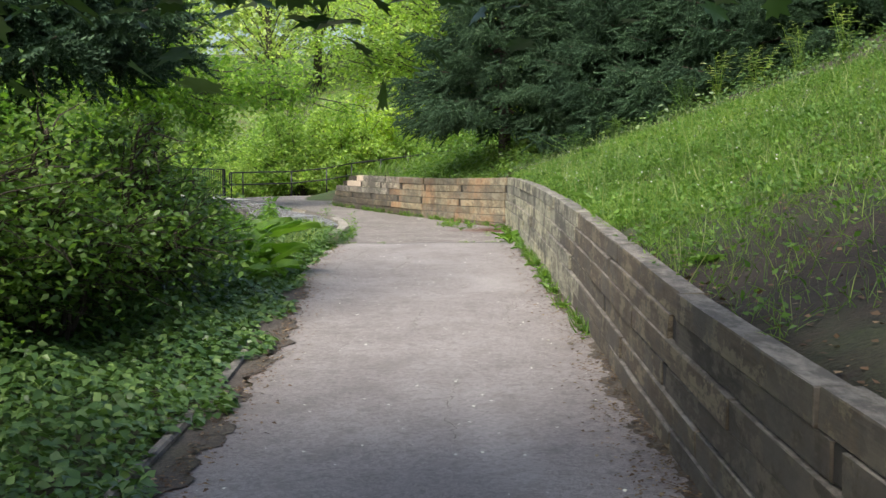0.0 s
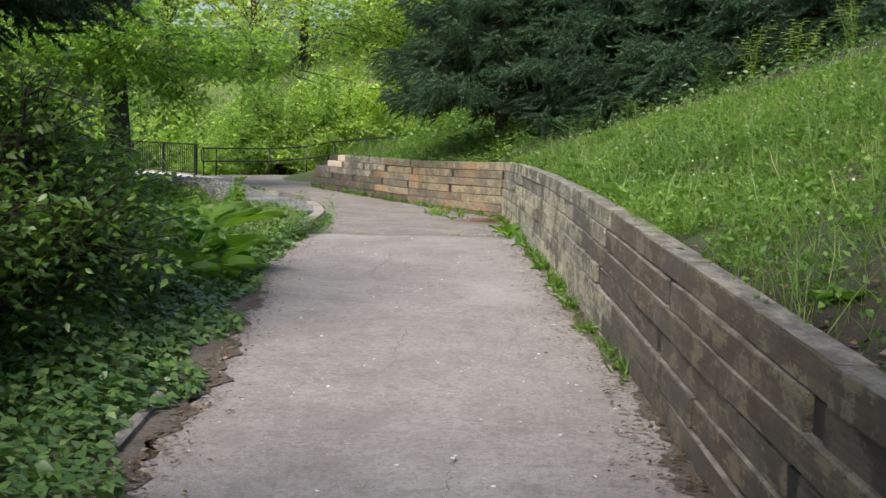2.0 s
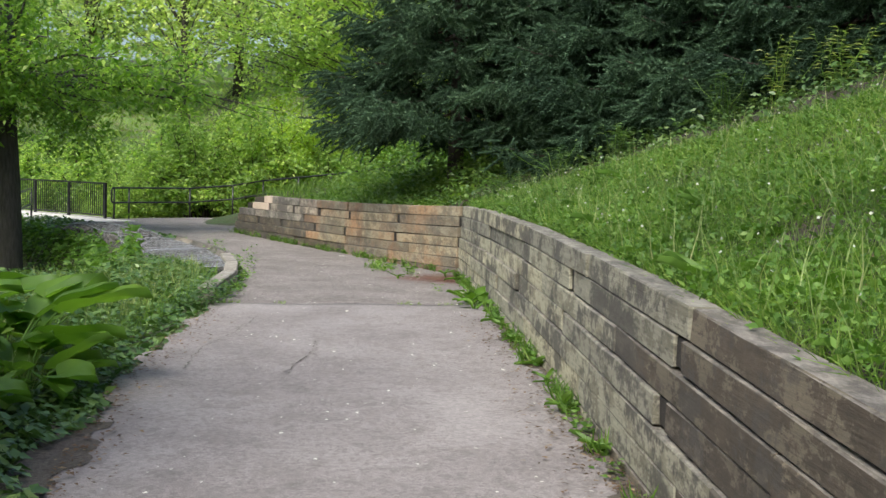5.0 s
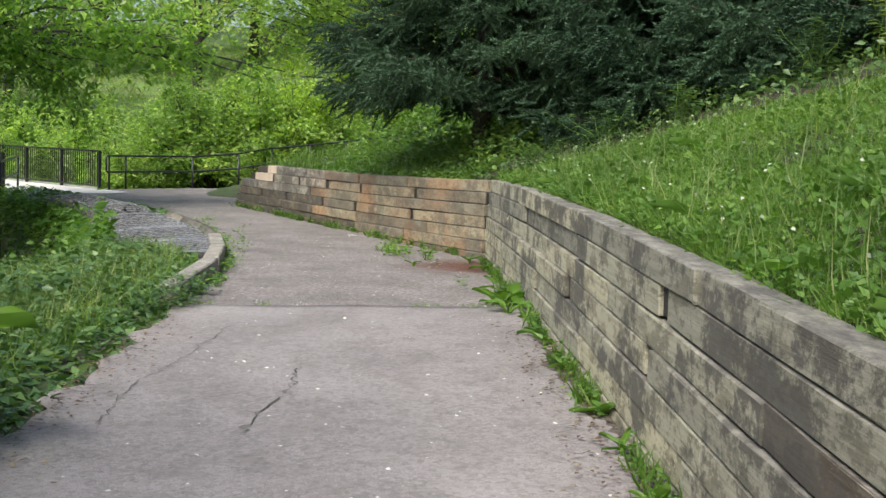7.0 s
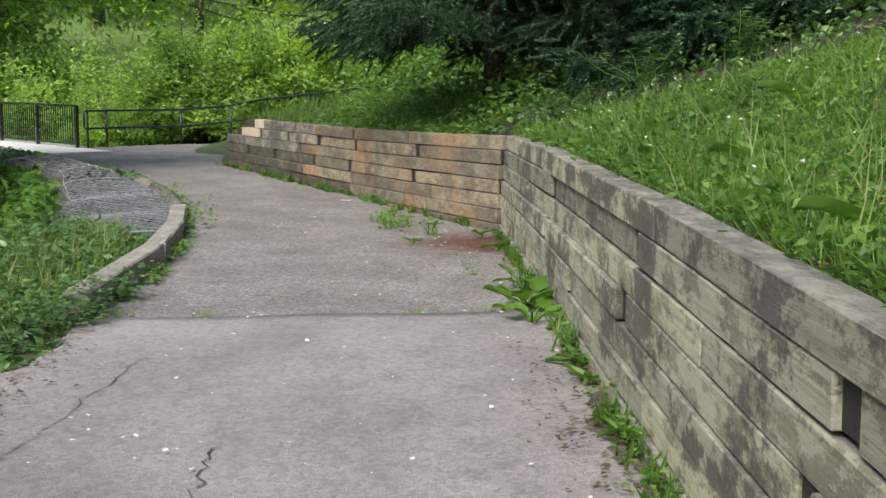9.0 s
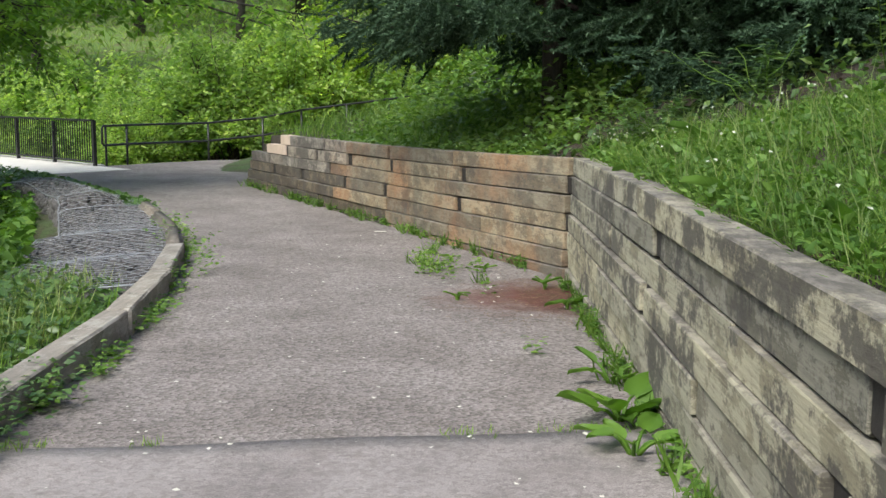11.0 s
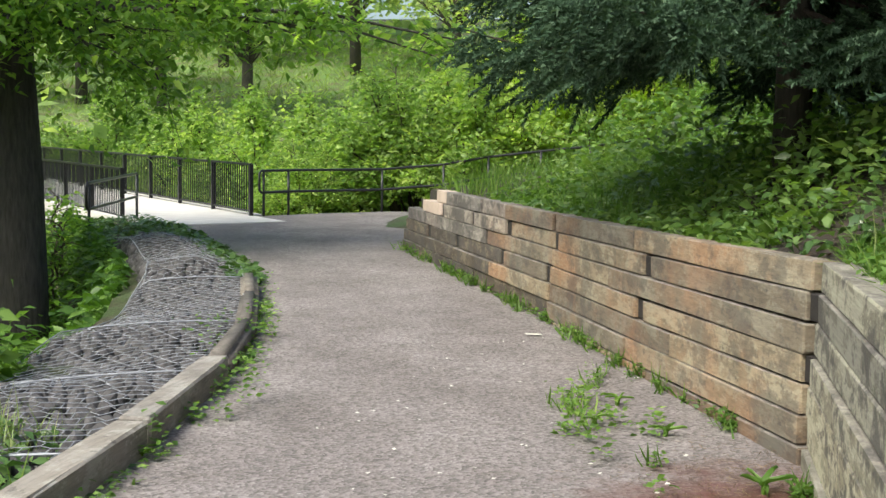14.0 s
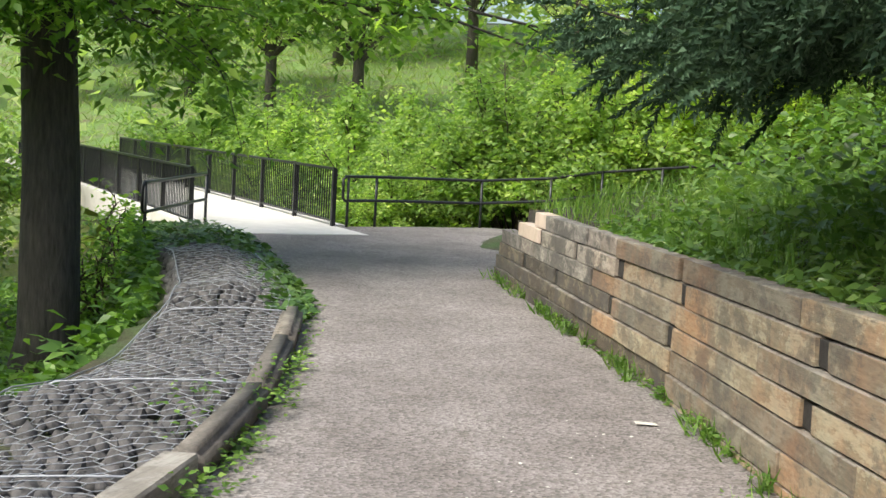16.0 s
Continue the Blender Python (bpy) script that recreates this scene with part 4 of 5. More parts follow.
grove = broad_tree("thicket_tree", "young tree with an airy light-green crown", [(4.5, 57, -1.6), (4.5, 57.1, 2.5), (4.7, 57, 6), (4.9, 57.1, 9.5)], [0.16, 0.13, 0.09, 0.03], (4.6, 57, 5.6), (3.2, 3.2, 4.2), 46, LEAF_LIGHT, OVATE, 0.22, 11, 0.33, (), 9, 1.4)
for x, y, turn, s in ((0.4, 55.5, 80, 1.0), (7.5, 53, 230, 1.15)):
    copy_thing(grove, pose(x, y, -1.4, 0, 0, turn)).scale = (s, s, s)

# the thicket below the rail
bush = shrub("thicket_shrub", "rounded light-green shrub in the thicket below the railing", (-5.6, 47.6, -0.9), (2.0, 1.9, 4.8), LEAF_LIGHT, 0.15, 30, 13, 15, 0.17)
gold = shrub("golden_shrub", "yellow-green shrub in the thicket below the railing", (-2.6, 49.0, -0.6), (1.7, 1.7, 5.4), LEAF_YELLOW, 0.15, 26, 13, 14, 0.17)
wide = shrub("low_shrub", "low spreading pale-green shrub beside the bridge", (-9.2, 48.9, -1.9), (2.3, 2.2, 4.3), LEAF_LIGHT, 0.17, 30, 13, 14, 0.18)
for x, y, z, turn, s in ((-7.8, 46.6, -1.3, 40, 0.62), (-3.7, 46.9, -0.8, 120, 1.0), (-1.2, 47.6, -0.4, 200, 0.7), (-7.2, 50.5, -1.9, 260, 1.15), (1.2, 48.6, 0.3, 310, 0.9), (-4.6, 51.5, -1.9, 20, 1.2)):
    copy_thing(bush, pose(x, y, z, 0, 0, turn)).scale = (s, s, s)
for x, y, z, turn, s in ((-0.6, 49.6, -0.5, 90, 1.0), (1.6, 50.8, 0, 190, 1.1), (-4.6, 49.6, -1.4, 280, 0.9)):
    copy_thing(gold, pose(x, y, z, 0, 0, turn)).scale = (s, s, s)
for x, y, z, turn, s in ((-9.2, 46.4, -1.9, 205, 0.55), (-14.5, 51.0, -2.3, 15, 0.75), (-12.2, 50.0, -2.3, 60, 1.0), (-14.2, 54.0, -2.3, 140, 1.15), (-10.5, 52.5, -2.3, 220, 1.15), (-17.5, 56.5, -2.3, 10, 1.2), (-13.0, 57.5, -2.3, 90, 1.2), (-20.5, 60.5, -2.0, 180, 1.3), (-8.4, 58, -2.2, 270, 1.25), (-22, 52, -2.2, 33, 1.2), (-16.0, 40.5, -2.3, 77, 1.1), (-19, 44.5, -2.2, 155, 1.3), (-12.6, 36.0, -2.4, 250, 0.85)):
    side = float((np.array((x, y)) - R0) @ -ACROSS)  # keep clear of the bridge
    if -1.2 < side < 2.9 * s:
        x, y = np.array((x, y)) - ACROSS * (2.9 * s - side)
    elif -WIDE - 2.9 * s < side <= -1.2:
        x, y = np.array((x, y)) + ACROSS * (side + WIDE + 2.9 * s)
    copy_thing(wide, pose(x, y, z, 0, 0, turn)).scale = (s, s, s)

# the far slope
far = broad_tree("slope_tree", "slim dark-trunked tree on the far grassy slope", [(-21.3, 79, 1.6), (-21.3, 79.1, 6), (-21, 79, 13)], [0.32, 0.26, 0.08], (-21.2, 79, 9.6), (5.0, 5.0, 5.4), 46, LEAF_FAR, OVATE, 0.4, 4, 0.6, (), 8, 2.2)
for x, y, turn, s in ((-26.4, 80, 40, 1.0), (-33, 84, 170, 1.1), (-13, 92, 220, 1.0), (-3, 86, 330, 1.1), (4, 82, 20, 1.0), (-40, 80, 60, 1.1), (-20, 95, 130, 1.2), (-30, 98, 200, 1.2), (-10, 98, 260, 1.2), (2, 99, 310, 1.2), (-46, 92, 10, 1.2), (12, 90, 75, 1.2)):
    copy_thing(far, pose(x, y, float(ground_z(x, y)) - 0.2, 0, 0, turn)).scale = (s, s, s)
hx, hy = rng.uniform(-55, 25, 26000), rng.uniform(60, 110, 26000)
tuft = scatter(BLADE, np.stack([hx, hy, ground_z(hx, hy) - 0.05], 1), ups(26000, 0.35), ways(26000), rng.uniform(0.3, 0.9, 26000))
tv2 = tuft[0].reshape(-1, 5, 3)
mid = tv2.mean(1, keepdims=True)
tv2 = mid + (tv2 - mid) * (2.2, 2.2, 0.8)
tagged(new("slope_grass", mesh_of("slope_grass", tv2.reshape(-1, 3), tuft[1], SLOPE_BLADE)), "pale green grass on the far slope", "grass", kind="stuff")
wx = np.concatenate([rng.uniform(-90, 60, 40000), rng.uniform(-46, -17, 26000)])
wy = np.concatenate([rng.uniform(104, 118, 40000), rng.uniform(0, 56, 26000)])
wz = ground_z(wx, wy) + np.concatenate([rng.uniform(0, 1, 40000) ** 0.8 * 17, rng.uniform(0, 1, 26000) * 12])
keep = np.array([noise.noise((x * 0.22, y * 0.22, z * 0.3)) > 0.1 for x, y, z in zip(wx, wy, wz)])
wp = np.stack([wx, wy, wz], 1)[keep]
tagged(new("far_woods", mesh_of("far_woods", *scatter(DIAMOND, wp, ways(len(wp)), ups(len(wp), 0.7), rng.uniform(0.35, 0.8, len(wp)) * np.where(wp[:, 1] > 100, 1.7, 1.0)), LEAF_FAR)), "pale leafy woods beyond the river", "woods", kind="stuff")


# ---- grass and weeds ----
def grass(name, label, pos, low, high, mat, lean=0.35, wide=1.0):
    n = len(pos)
    t = (BLADE[0] * (wide, 1, 1), BLADE[1])
    return tagged(new(name, mesh_of(name, *scatter(t, pos, ups(n, lean), ways(n), rng.uniform(low, high, n)), mat)), label, "grass", kind="stuff")


def bank_points(n, s0, s1, d0, d1, power=1.0):
    s = rng.uniform(s0, s1, n)
    return s, d0 + (d1 - d0) * rng.uniform(0, 1, n) ** power


def clumpy(p, scale, cut):
    return np.array([noise.noise((x * scale, y * scale, 3.3)) > cut for x, y, z in p])


# stations 0..67 run up the long wall in half metres from y = -8
s, d = bank_points(190000, 27, 70, 0.08, 7.5, 1.25)
y_of = -8 + s * 0.5
limit = np.interp(y_of, [5, 8, 10, 13, 16, 18, 20, 22, 24, 26.5], [7.5, 7.5, 7.5, 7.0, 5.6, 4.2, 2.8, 1.9, 1.1, 0.6])
thin = np.interp(y_of + np.minimum(d, 3.5) * 0.9, [7.6, 9.4, 12.0], [0.07, 0.3, 1.0])
keep = (d < limit * rng.uniform(0.8, 1.1, len(s))) & (rng.uniform(0, 1, len(s)) < thin)
p = bank_at(s[keep], d[keep])
p = p[clumpy(p, 1.7, -0.42)]
grass("bank_grass", "long bright green grass on the bank above the wall", p, 0.07, 0.23, GRASS, 0.6, 0.6)
m = rng.uniform(0, 1, len(p)) < 0.03
grass("seed_grass", "taller paler seeding grass on the bank", p[m], 0.2, 0.45, GRASS_DULL, 0.25, 0.35)
q = p[rng.uniform(0, 1, len(p)) < 0.3] + (0, 0, 0.07)
q = np.repeat(q, 2, 0) + rng.normal(0, 0.05, (len(q) * 2, 3)) * (1, 1, 0.6)
tagged(new("bank_weeds", mesh_of("bank_weeds", *scatter(OVATE, q, ways(len(q), -0.5, 0.4), ups(len(q), 0.5), rng.uniform(0.025, 0.07, len(q))), LEAF_WEED)), "broad-leaved weeds among the bank grass", "weeds", kind="stuff")
q = p[rng.uniform(0, 1, len(p)) < 0.006] + (0, 0, 0.24)
tagged(new("clover_heads", mesh_of("clover_heads", *scatter((OVATE[0] * (1.6, 1, 1), OVATE[1]), q, ways(len(q), 0, 0.6), ups(len(q), 0.8), 0.022), FLOWER)), "small pale flower heads in the bank grass", "flowers", kind="stuff")

# leafy undergrowth behind the far wall, grass at its end
s, d = bank_points(8000, 74.5, 87, 0.05, 1.9, 1.4)
p = bank_at(s, d)
lift = np.abs(rng.normal(0, 0.27, len(p))) * np.clip(d, 0.2, 1.1)
p[:, 2] += lift
tagged(new("undergrowth", mesh_of("undergrowth", *scatter(OVATE, p, ways(len(p), 0.2, 0.4), ups(len(p), 0.5), rng.uniform(0.05, 0.14, len(p))), LEAF_DARK)), "broad-leaved undergrowth under the spruce above the wall", "undergrowth", kind="stuff")
s, d = bank_points(7000, 52, 76, 0.0, 4.2, 1.2)
d = d + np.interp(s, [52, 60, 66, 68], [4.0, 1.9, 0.8, 0.1])
p = bank_at(s, d)
p[:, 2] += np.abs(rng.normal(0, 0.14, len(p)))
tagged(new("undergrowth", mesh_of("undergrowth", *scatter(OVATE, p, ways(len(p), 0.2, 0.4), ups(len(p), 0.5), rng.uniform(0.05, 0.12, len(p))), LEAF_IVY)), "dark low undergrowth in the spruce shade on the bank", "undergrowth", kind="stuff")
s, d = bank_points(6500, 79, 95, 0.1, 4.5)
grass("bank_grass", "bright grass at the end of the far wall", bank_at(s, d), 0.14, 0.34, GRASS, 0.35, 1.1)
s, d = bank_points(2200, 82, 93, 2.0, 5.0)
p = bank_at(s, d)
p[:, 2] += rng.uniform(0, 0.9, len(p))
tagged(new("undergrowth", mesh_of("undergrowth", *scatter(OVATE, p, ways(len(p), 0.2, 0.4), ups(len(p), 0.5), rng.uniform(0.08, 0.18, len(p))), LEAF_WEED)), "tall leafy weeds behind the far wall", "undergrowth", kind="stuff")
s, d = bank_points(8000, 20, 95, 0.1, 10, 1.5)
p = bank_at(s, d) + (0, 0, 0.02)
tagged(new("leaf_litter", mesh_of("leaf_litter", *scatter(DIAMOND, p, ways(len(p), 0, 0.1), ups(len(p), 0.35), rng.uniform(0.02, 0.055, len(p))), DEAD_LEAF)), "brown dead leaves on the shaded bank", "leaf litter", kind="stuff")


def tall_weed(foot, high, n, mat, label, template=LANCE, size=0.16, name="tall_weed"):
    ob = tagged(new(name), label, "weed")
    ob.location = foot
    tubes, pos, way = [], [], []
    for _ in range(n):
        e = np.array((rng.normal(0, 0.25), rng.normal(0, 0.25), high * rng.uniform(0.7, 1)))
        c = curve((rng.normal(0, 0.06), rng.normal(0, 0.06), -0.05), e, 0.02, 6, 0.015)
        tubes.append(tube(c, np.linspace(0.007, 0.002, 6), 4, False))
        for t in np.linspace(0.2, 1, 14):
            k = t * 5
            i = min(int(k), 4)
            pos.append(c[i] + (c[i + 1] - c[i]) * (k - i))
            a = rng.uniform(0, 6.28)
            way.append((math.cos(a), math.sin(a), 0.15))
    stuff("branchwork", mesh_of("branchwork", *joined(tubes), LEAF_WEED), ob)
    stuff("foliage", mesh_of("foliage", *scatter(template, np.array(pos), np.array(way), ups(len(pos), 0.2), size * rng.uniform(0.7, 1.1, len(pos))), mat), ob)
    return ob


for x, y, h in ((4.9, 21.9, 0.9), (5.3, 21.2, 0.8), (4.4, 22.4, 0.7), (5.9, 20.4, 0.9), (6.4, 19.6, 0.9), (2.6, 24.6, 0.5), (1.9, 25.2, 0.4), (3.3, 23.8, 0.5)):
    tall_weed((x, y, 1.12 + 0.42 * (x - 1.55)), h, 9, GRASS_DULL if x > 4.5 else LEAF_IVY, "feathery pale weeds standing at the edge of the spruce shade")


# ---- broad-leaved plants ----
def big_leaf(length, width, mat):
    """A wavy, folded, heart-shaped leaf."""
    nu, nv = 7, 6
    v = []
    for i in range(nv + 1):
        t = i / nv
        w = width * (math.sin(math.pi * (0.12 + 0.88 * t)) ** 0.75) * (1 - 0.25 * t)
        for j in range(nu):
            u = j / (nu - 1) * 2 - 1
            v.append((u * w / 2, length * (t - 0.12 * abs(u) * (1 - t)), 0.16 * length * abs(u) ** 1.3 - 0.35 * length * t * t + 0.03 * length * math.sin(9 * t + 6 * u)))
    f = [(i * nu + j, i * nu + j + 1, (i + 1) * nu + j + 1, (i + 1) * nu + j) for i in range(nv) for j in range(nu - 1)]
    return smooth(mesh_of("leaf", np.array(v), np.array(f), mat))


BIG = [big_leaf(1.0, w, LEAF_BIG) for w in (0.75, 0.85, 0.65)]


def rosette(name, label, foot, leaves, size, stalk, category="plant", lift=50, shapes=BIG):
    """Large leaves on long stalks from one root."""
    ob = tagged(new(name), label, category)
    ob.location = foot
    for i in range(leaves):
        a = i * 137.5 + random.uniform(-15, 15)
        up = lift * random.uniform(0.6, 1.3)
        s = size * random.uniform(0.65, 1.15)
        L = stalk * random.uniform(0.6, 1.15)
        d = np.array((math.cos(radians(a)) * math.cos(radians(up)), math.sin(radians(a)) * math.cos(radians(up)), math.sin(radians(up))))
        c = curve((0, 0, -0.03), d * L, 0.04, 5)
        piece("stalk", smooth(mesh_of("stalk", *tube(c, np.linspace(0.012, 0.006, 5), 5), LEAF_BIG)), ob)
        m = Matrix.Translation(Vector(d * L)) @ pose(0, 0, 0, random.uniform(5, 50), random.uniform(-20, 20), a - 90) @ Matrix.Diagonal((s, s, s, 1))
        piece("leaf", random.choice(shapes), ob, m=m)
    return ob


for x, y, n, size, st in ((-2.65, 15.8, 20, 0.5, 0.66), (-2.3, 15.2, 13, 0.4, 0.36), (-3.2, 16.4, 14, 0.48, 0.66), (-2.4, 14.3, 10, 0.34, 0.3)):
    rosette("burdock", "large-leaved bright green burdock beside the path", (x, y, gz(x, y) - 0.02), n, size, st, "burdock")
for x, y, n, size in ((1.16, 21.3, 10, 0.2), (1.14, 20.7, 7, 0.15), (1.22, 22.1, 6, 0.12)):
    rosette("burdock", "young burdock growing at the foot of the timber wall", (x, y, float(path_z(y))), n, size, 0.16, "burdock", 35)
for x, y, n, size in ((1.8, 8.2, 7, 0.15), (2.3, 9.3, 7, 0.16), (1.85, 12.2, 9, 0.2), (2.2, 14.0, 8, 0.2), (1.8, 10.2, 7, 0.16), (2.4, 17.0, 8, 0.2), (1.75, 15.8, 7, 0.18), (3.0, 12.6, 7, 0.2)):
    rosette("dock_plant", "dock plant with long leaves on the bank edge", (x, y, 1.02 + 0.42 * (x - 1.55) + float(wall_top(y)) - 1.1), n, size, 0.05, "dock plant", 40)
LONG_LEAF = [big_leaf(1.0, w, LEAF_WEED) for w in (0.3, 0.26, 0.36)]
for x, y, n, size in ((1.27, 19.4, 7, 0.17), (1.25, 19.0, 6, 0.13), (1.28, 18.0, 5, 0.11), (1.29, 16.7, 7, 0.17), (1.26, 15.9, 5, 0.13), (1.24, 15.0, 7, 0.18), (1.26, 13.9, 6, 0.14), (1.27, 12.6, 5, 0.12), (1.2, 24.6, 6, 0.16), (1.1, 25.6, 5, 0.14), (0.3, 27.5, 5, 0.1), (0.62, 26.7, 5, 0.1), (0.2, 26.9, 5, 0.09), (0.37, 25.0, 5, 0.1)):
    rosette("dock_plant", "narrow-leaved dock at the foot of the timber wall", (x, y, float(path_z(y))), n, size, 0.05, "dock plant", 72, LONG_LEAF)
for x, y, n, size in ((1.7, 13.2, 8, 0.26), (1.75, 14.6, 8, 0.24), (1.8, 16.4, 9, 0.3), (1.7, 17.6, 8, 0.24), (2.0, 18.6, 8, 0.28), (1.75, 19.8, 8, 0.26), (2.3, 15.4, 9, 0.3), (1.7, 21.2, 8, 0.24), (1.8, 22.8, 8, 0.28), (1.7, 24.0, 8, 0.26), (2.1, 23.6, 8, 0.3), (1.7, 11.2, 6, 0.18), (2.6, 19.6, 9, 0.3), (1.75, 25.2, 8, 0.26)):
    rosette("dock_plant", "tall narrow-leaved dock among the grass on the bank", (x, y, 1.02 + 0.42 * (x - 1.55) + float(wall_top(y)) - 1.1), n, size, 0.05, "dock plant", 60, LONG_LEAF)

# creeper carpet beside the first stretch
n = 26000
y = rng.uniform(3.0, 15.2, n)
d = rng.uniform(0, 1, n) ** 1.1 * 3.6 - 0.08
x = edge_x(y) - d
hill = 0.10 + 0.26 * np.clip(d, 0, 1.2) * (0.6 + 0.4 * np.sin(x * 2.7 + y * 1.9))
z = ground_z(x, y) + hill * rng.uniform(0.35, 1.0, n)
a = rng.uniform(0, 6.28, n)
w = np.stack([np.cos(a) + 0.5, np.sin(a) - 0.35, -0.25 + rng.normal(0, 0.25, n)], 1)
keep = d > 0.12 * np.sin(y * 2.9) + 0.06
tagged(new("creeper", mesh_of("creeper", *scatter((OVATE[0] * (1.25, 1, 1), OVATE[1]), np.stack([x, y, z], 1)[keep], w[keep], ups(n, 0.4)[keep], rng.uniform(0.05, 0.115, n)[keep]), LEAF_IVY)), "glossy creeper covering the ground beside the path", "ground cover", kind="stuff")


def bed(n, y0, y1, d0, d1):
    y = rng.uniform(y0, y1, n)
    x = edge_x(y) - rng.uniform(d0, d1, n)
    return np.stack([x, y, ground_z(x, y) - 0.02], 1)


# grass and weeds in the bed
p = bed(19000, 13.8, 25.6, 0.5, 4.5)
p = p[clumpy(p, 1.1, -0.25)]
grass("bed_grass", "long feathery grass in the bed beside the path", p, 0.16, 0.42, GRASS_DULL, 0.4, 0.6)
p = bed(19000, 14.5, 25.6, 0.0, 3.4)
p[:, 2] += rng.uniform(0.03, 0.34, len(p)) * np.clip(edge_x(p[:, 1]) - p[:, 0], 0.12, 0.9)
tagged(new("bed_weeds", mesh_of("bed_weeds", *scatter(OVATE, p, ways(len(p), 0, 0.4), ups(len(p), 0.45), rng.uniform(0.05, 0.12, len(p))), LEAF_IVY)), "green leafy weeds along the path edge", "weeds", kind="stuff")
p = bed(4500, 16.0, 24.6, 0.3, 3.0)
grass("bed_grass", "bright grass tufts in the bed beside the path", p, 0.12, 0.32, GRASS, 0.4, 0.8)

# creeper over the far end of the mattress, weeds on the slope below it
n = 2600
y = rng.uniform(32.4, 39.6, n)
d = rng.uniform(-0.12, 1.0, n) * np.interp(y, [32.8, 34.5, 36.5], [0.4, 0.75, 1.6])
x = edge_x(y) - d
z = path_z(y) + 0.03 + 0.17 * np.clip(1 - np.abs(d - 0.5), 0.1, 1) * rng.uniform(0.2, 1, n)
tagged(new("creeper", mesh_of("creeper", *scatter((OVATE[0] * (1.2, 1, 1), OVATE[1]), np.stack([x, y, z], 1), ways(n, 0.1, 0.3), ups(n, 0.4), rng.uniform(0.07, 0.16, n)), LEAF_IVY)), "creeper spilling over the far end of the gabion", "ground cover", kind="stuff")
n = 20000
y = rng.uniform(24.5, 41, n)
x = edge_x(y) - np.interp(y, [24, 27, 29, 31, 32.5], [1.5, 1.55, 1.85, 1.8, 1.65]) - 4.8 * rng.uniform(0, 1, n) ** 1.7
z = ground_z(x, y) + np.abs(rng.normal(0, 0.28, n)) * np.interp(y, [31, 33], [1, 0.55])
tagged(new("bank_weeds", mesh_of("bank_weeds", *scatter(OVATE, np.stack([x, y, z], 1), ways(n, 0.1, 0.4), ups(n, 0.5), rng.uniform(0.09, 0.2, n)), LEAF_WEED)), "broad-leaved weeds on the slope down to the river", "weeds", kind="stuff")
for x, y, h in ((-8.9, 36.9, 2.2), (-9.6, 38.4, 2.6)):
    shrub("riverside_shrub", "thin leafy sapling beside the bridge end", (x, y, gz(x, y) - 0.1), (0.45, 0.45, h), LEAF_TREE, 0.12, 5, 5, 7, 0.14, OVATE, 0.5)


def tufts(name, label, feet, mat, blades=22, high=0.12, leaf=False):
    """Small separate tufts at the foot of wall and kerb."""
    pos, way = [], []
    for x, y, s in feet:
        for _ in range(int(blades * s) + 4):
            pos.append((x + rng.normal(0, 0.05 * s), y + rng.normal(0, 0.09 * s), float(path_z(y)) + (rng.uniform(0.01, high * 0.8) * s if leaf else 0)))
            a = rng.uniform(0, 6.28)
            way.append((math.cos(a) * 0.8, math.sin(a) * 0.8, 0.2 if leaf else 1.0))
    pos, way = np.array(pos), np.array(way)
    n = len(pos)
    sz = rng.uniform(0.6, 1.2, n) * (0.055 if leaf else high)
    return tagged(new(name, mesh_of(name, *scatter(OVATE if leaf else (BLADE[0] * (2.2, 1, 1), BLADE[1]), pos, way, ups(n, 0.4), sz), mat)), label, "weeds", kind="stuff")


def wall_feet(y):
    return float(np.interp(y, [-400, 26.2, 31.0, 37.35], [1.37, 1.36, -0.5, -3.45]))


feet = [(wall_feet(y) - rng.uniform(0.02, 0.1), y, rng.uniform(0.35, 1.1)) for y in np.concatenate([rng.uniform(10.5, 26, 80), rng.uniform(26.8, 37, 70)])]
tufts("wall_weeds", "small green weeds along the foot of the timber wall", feet, LEAF_WEED, 26, 0.14, True)
tufts("wall_weeds", "grass tufts along the foot of the timber wall", feet[::2], GRASS, 18, 0.16)
feet = [(float(edge_x(y)) + rng.uniform(0.0, 0.12), y, rng.uniform(0.5, 1.4)) for y in rng.uniform(21.4, 34.5, 48)]
tufts("kerb_weeds", "small green weeds along the timber kerb", feet, LEAF_WEED, 24, 0.13, True)
feet = [(float(edge_x(y)) + rng.uniform(-0.22, 0.1), y, rng.uniform(0.9, 1.7)) for y in rng.uniform(20.2, 21.9, 26)]
tufts("kerb_weeds", "leafy weeds crowding over the buried end of the kerb", feet, LEAF_IVY, 34, 0.2, True)
feet = [(0.2 + rng.normal(0, 0.22), 26.7 + rng.normal(0, 0.6), rng.uniform(0.5, 1.2)) for _ in range(20)] + [(0.85, 22.9, 0.8)]
tufts("path_weeds", "weeds growing through the gravel near the wall corner", feet, LEAF_WEED, 22, 0.16, True)
tufts("path_weeds", "grass blades growing through the gravel near the wall corner", feet[::3], GRASS, 12, 0.13)
feet = [(x, 21.14 + 0.13 * (x - 1.1) + rng.normal(0, 0.012), rng.uniform(0.25, 0.6)) for x in list(rng.uniform(-1.75, -1.0, 10)) + list(rng.uniform(0.3, 1.2, 16))]
tufts("joint_grass", "grass growing in the joint of the paving", feet, GRASS, 14, 0.05)
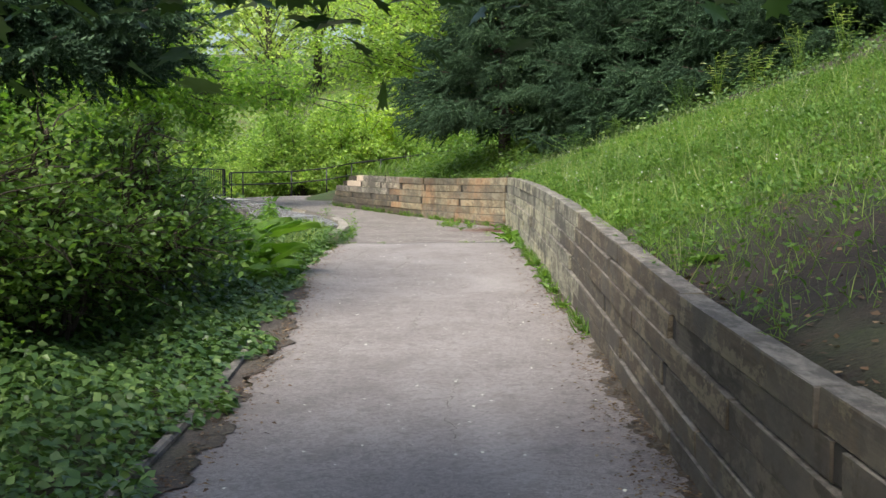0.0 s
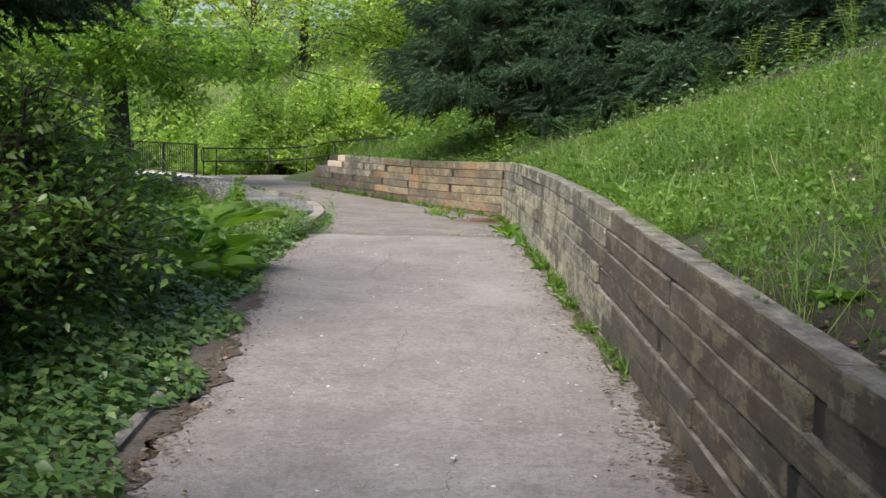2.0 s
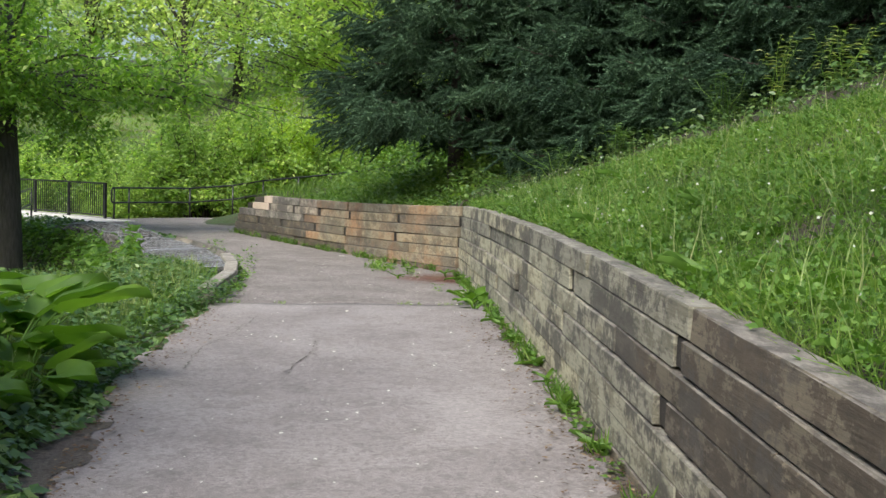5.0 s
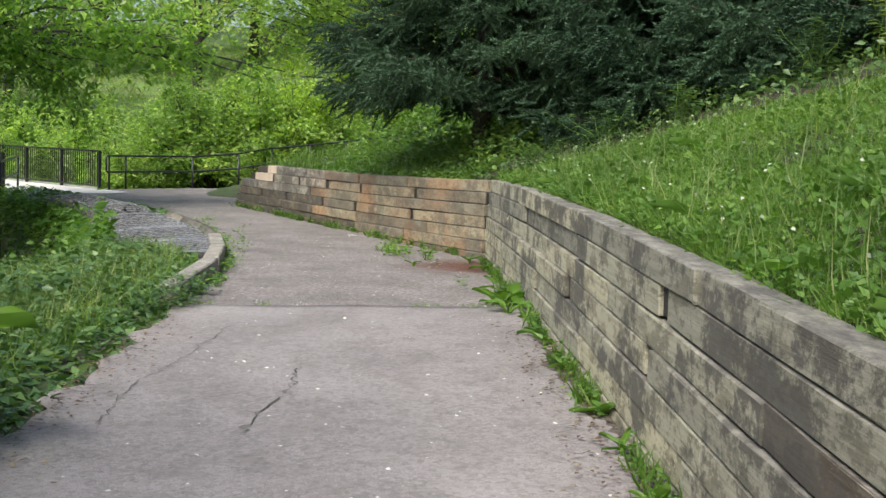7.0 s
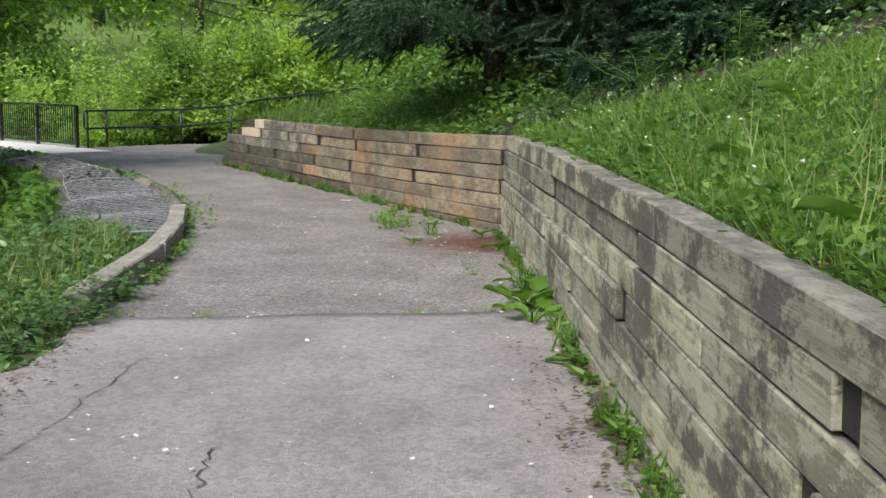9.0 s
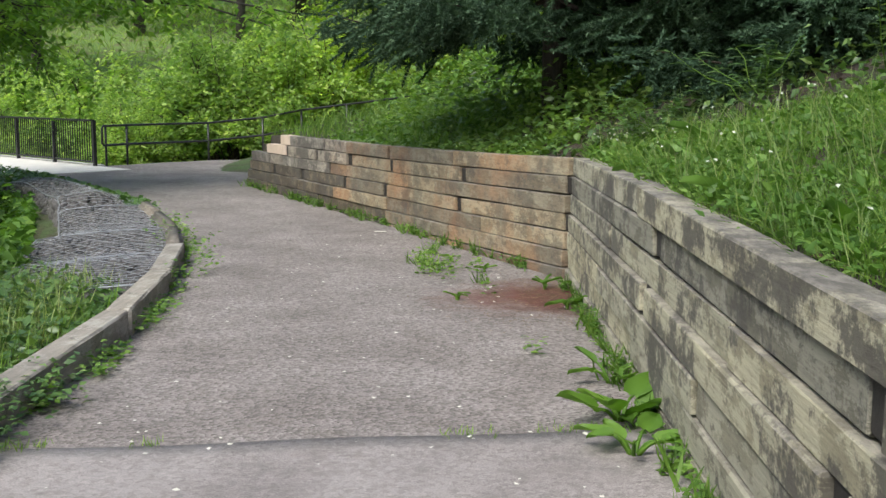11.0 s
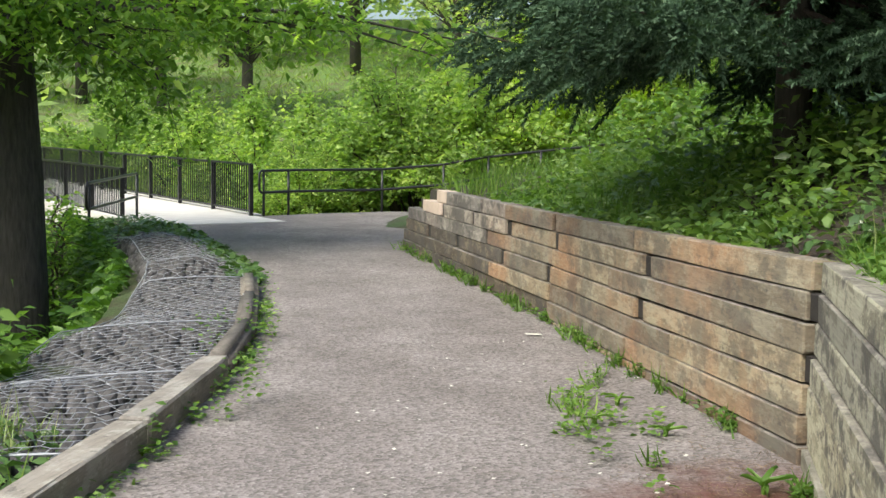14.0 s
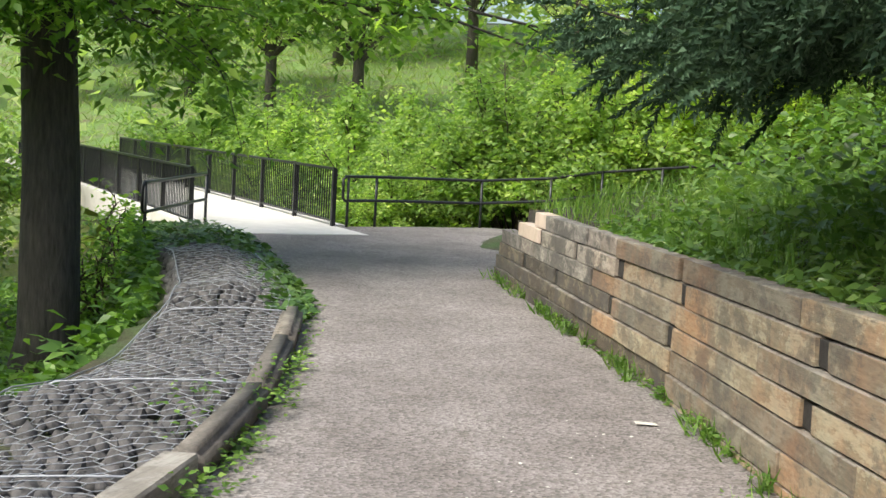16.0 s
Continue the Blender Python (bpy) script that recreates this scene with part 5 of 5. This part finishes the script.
feet = [(-2.3 + rng.normal(0, 0.15) - 0.25 * (y - 27.5), y, rng.uniform(0.7, 1.5)) for y in (25.6, 26.4, 26.8, 28.2, 28.9, 29.4)]
tufts("gabion_weeds", "weeds pushing through the wire netting", [(x - 0.1, y, s) for x, y, s in feet], LEAF_WEED, 40, 0.34, True)


def litter(name, label, x, y, template, size, mat):
    n = len(x)
    p = np.stack([x, y, path_z(y) + 0.02 + np.where(y < 21.1, 0.012, 0)], 1)
    return tagged(new(name, mesh_of(name, *scatter(template, p, ways(n, 0, 0.08), ups(n, 0.15), size), mat)), label, "litter", kind="stuff")


n = 420
litter("petals", "pale fallen petals scattered on the path", rng.uniform(-1.4, 1.2, n), rng.uniform(4, 30, n), DIAMOND, rng.uniform(0.012, 0.035, n), PETAL)
n = 4200
y = 3 + 17 * rng.uniform(0, 1, n) ** 1.9
litter("leaf_litter", "dry brown leaf litter along the foot of the wall", 1.33 - np.abs(rng.normal(0, 0.18, n)), y, OVATE, rng.uniform(0.015, 0.05, n), DEAD_LEAF)
n = 2400
y = 4 + 16 * rng.uniform(0, 1, n) ** 1.7
litter("leaf_litter", "dry brown leaf litter along the path edge", edge_x(y) + np.abs(rng.normal(0, 0.14, n)), y, OVATE, rng.uniform(0.015, 0.05, n), DEAD_LEAF)
n = 2600
y = 25.2 + rng.normal(0, 0.65, n)
x = 1.3 - np.abs(rng.normal(0, 0.4, n))
litter("fallen_needles", "rust-red fallen needles in the wall corner", x, y, (BLADE[0] * (1.5, 1, 0.1), BLADE[1]), rng.uniform(0.03, 0.08, n), DEAD_LEAF)
paper = part("paper_scrap", box_bm((0.14, 0.05, 0.004), (0, 0, 0), 0.0), PETAL, m=pose(-0.56, 30.1, float(path_z(30.1)) + 0.014, 2, 3, 20))
tagged(paper, "crumpled white paper scrap on the gravel by the wall", "litter")
boulder = piece("boulder", STONES[2], None, "", pose(-13.2, 44.6, -1.7) @ Matrix.Diagonal((0.55, 0.4, 0.35, 1)))
tagged(boulder, "pale boulder at the edge of the water", "boulder")
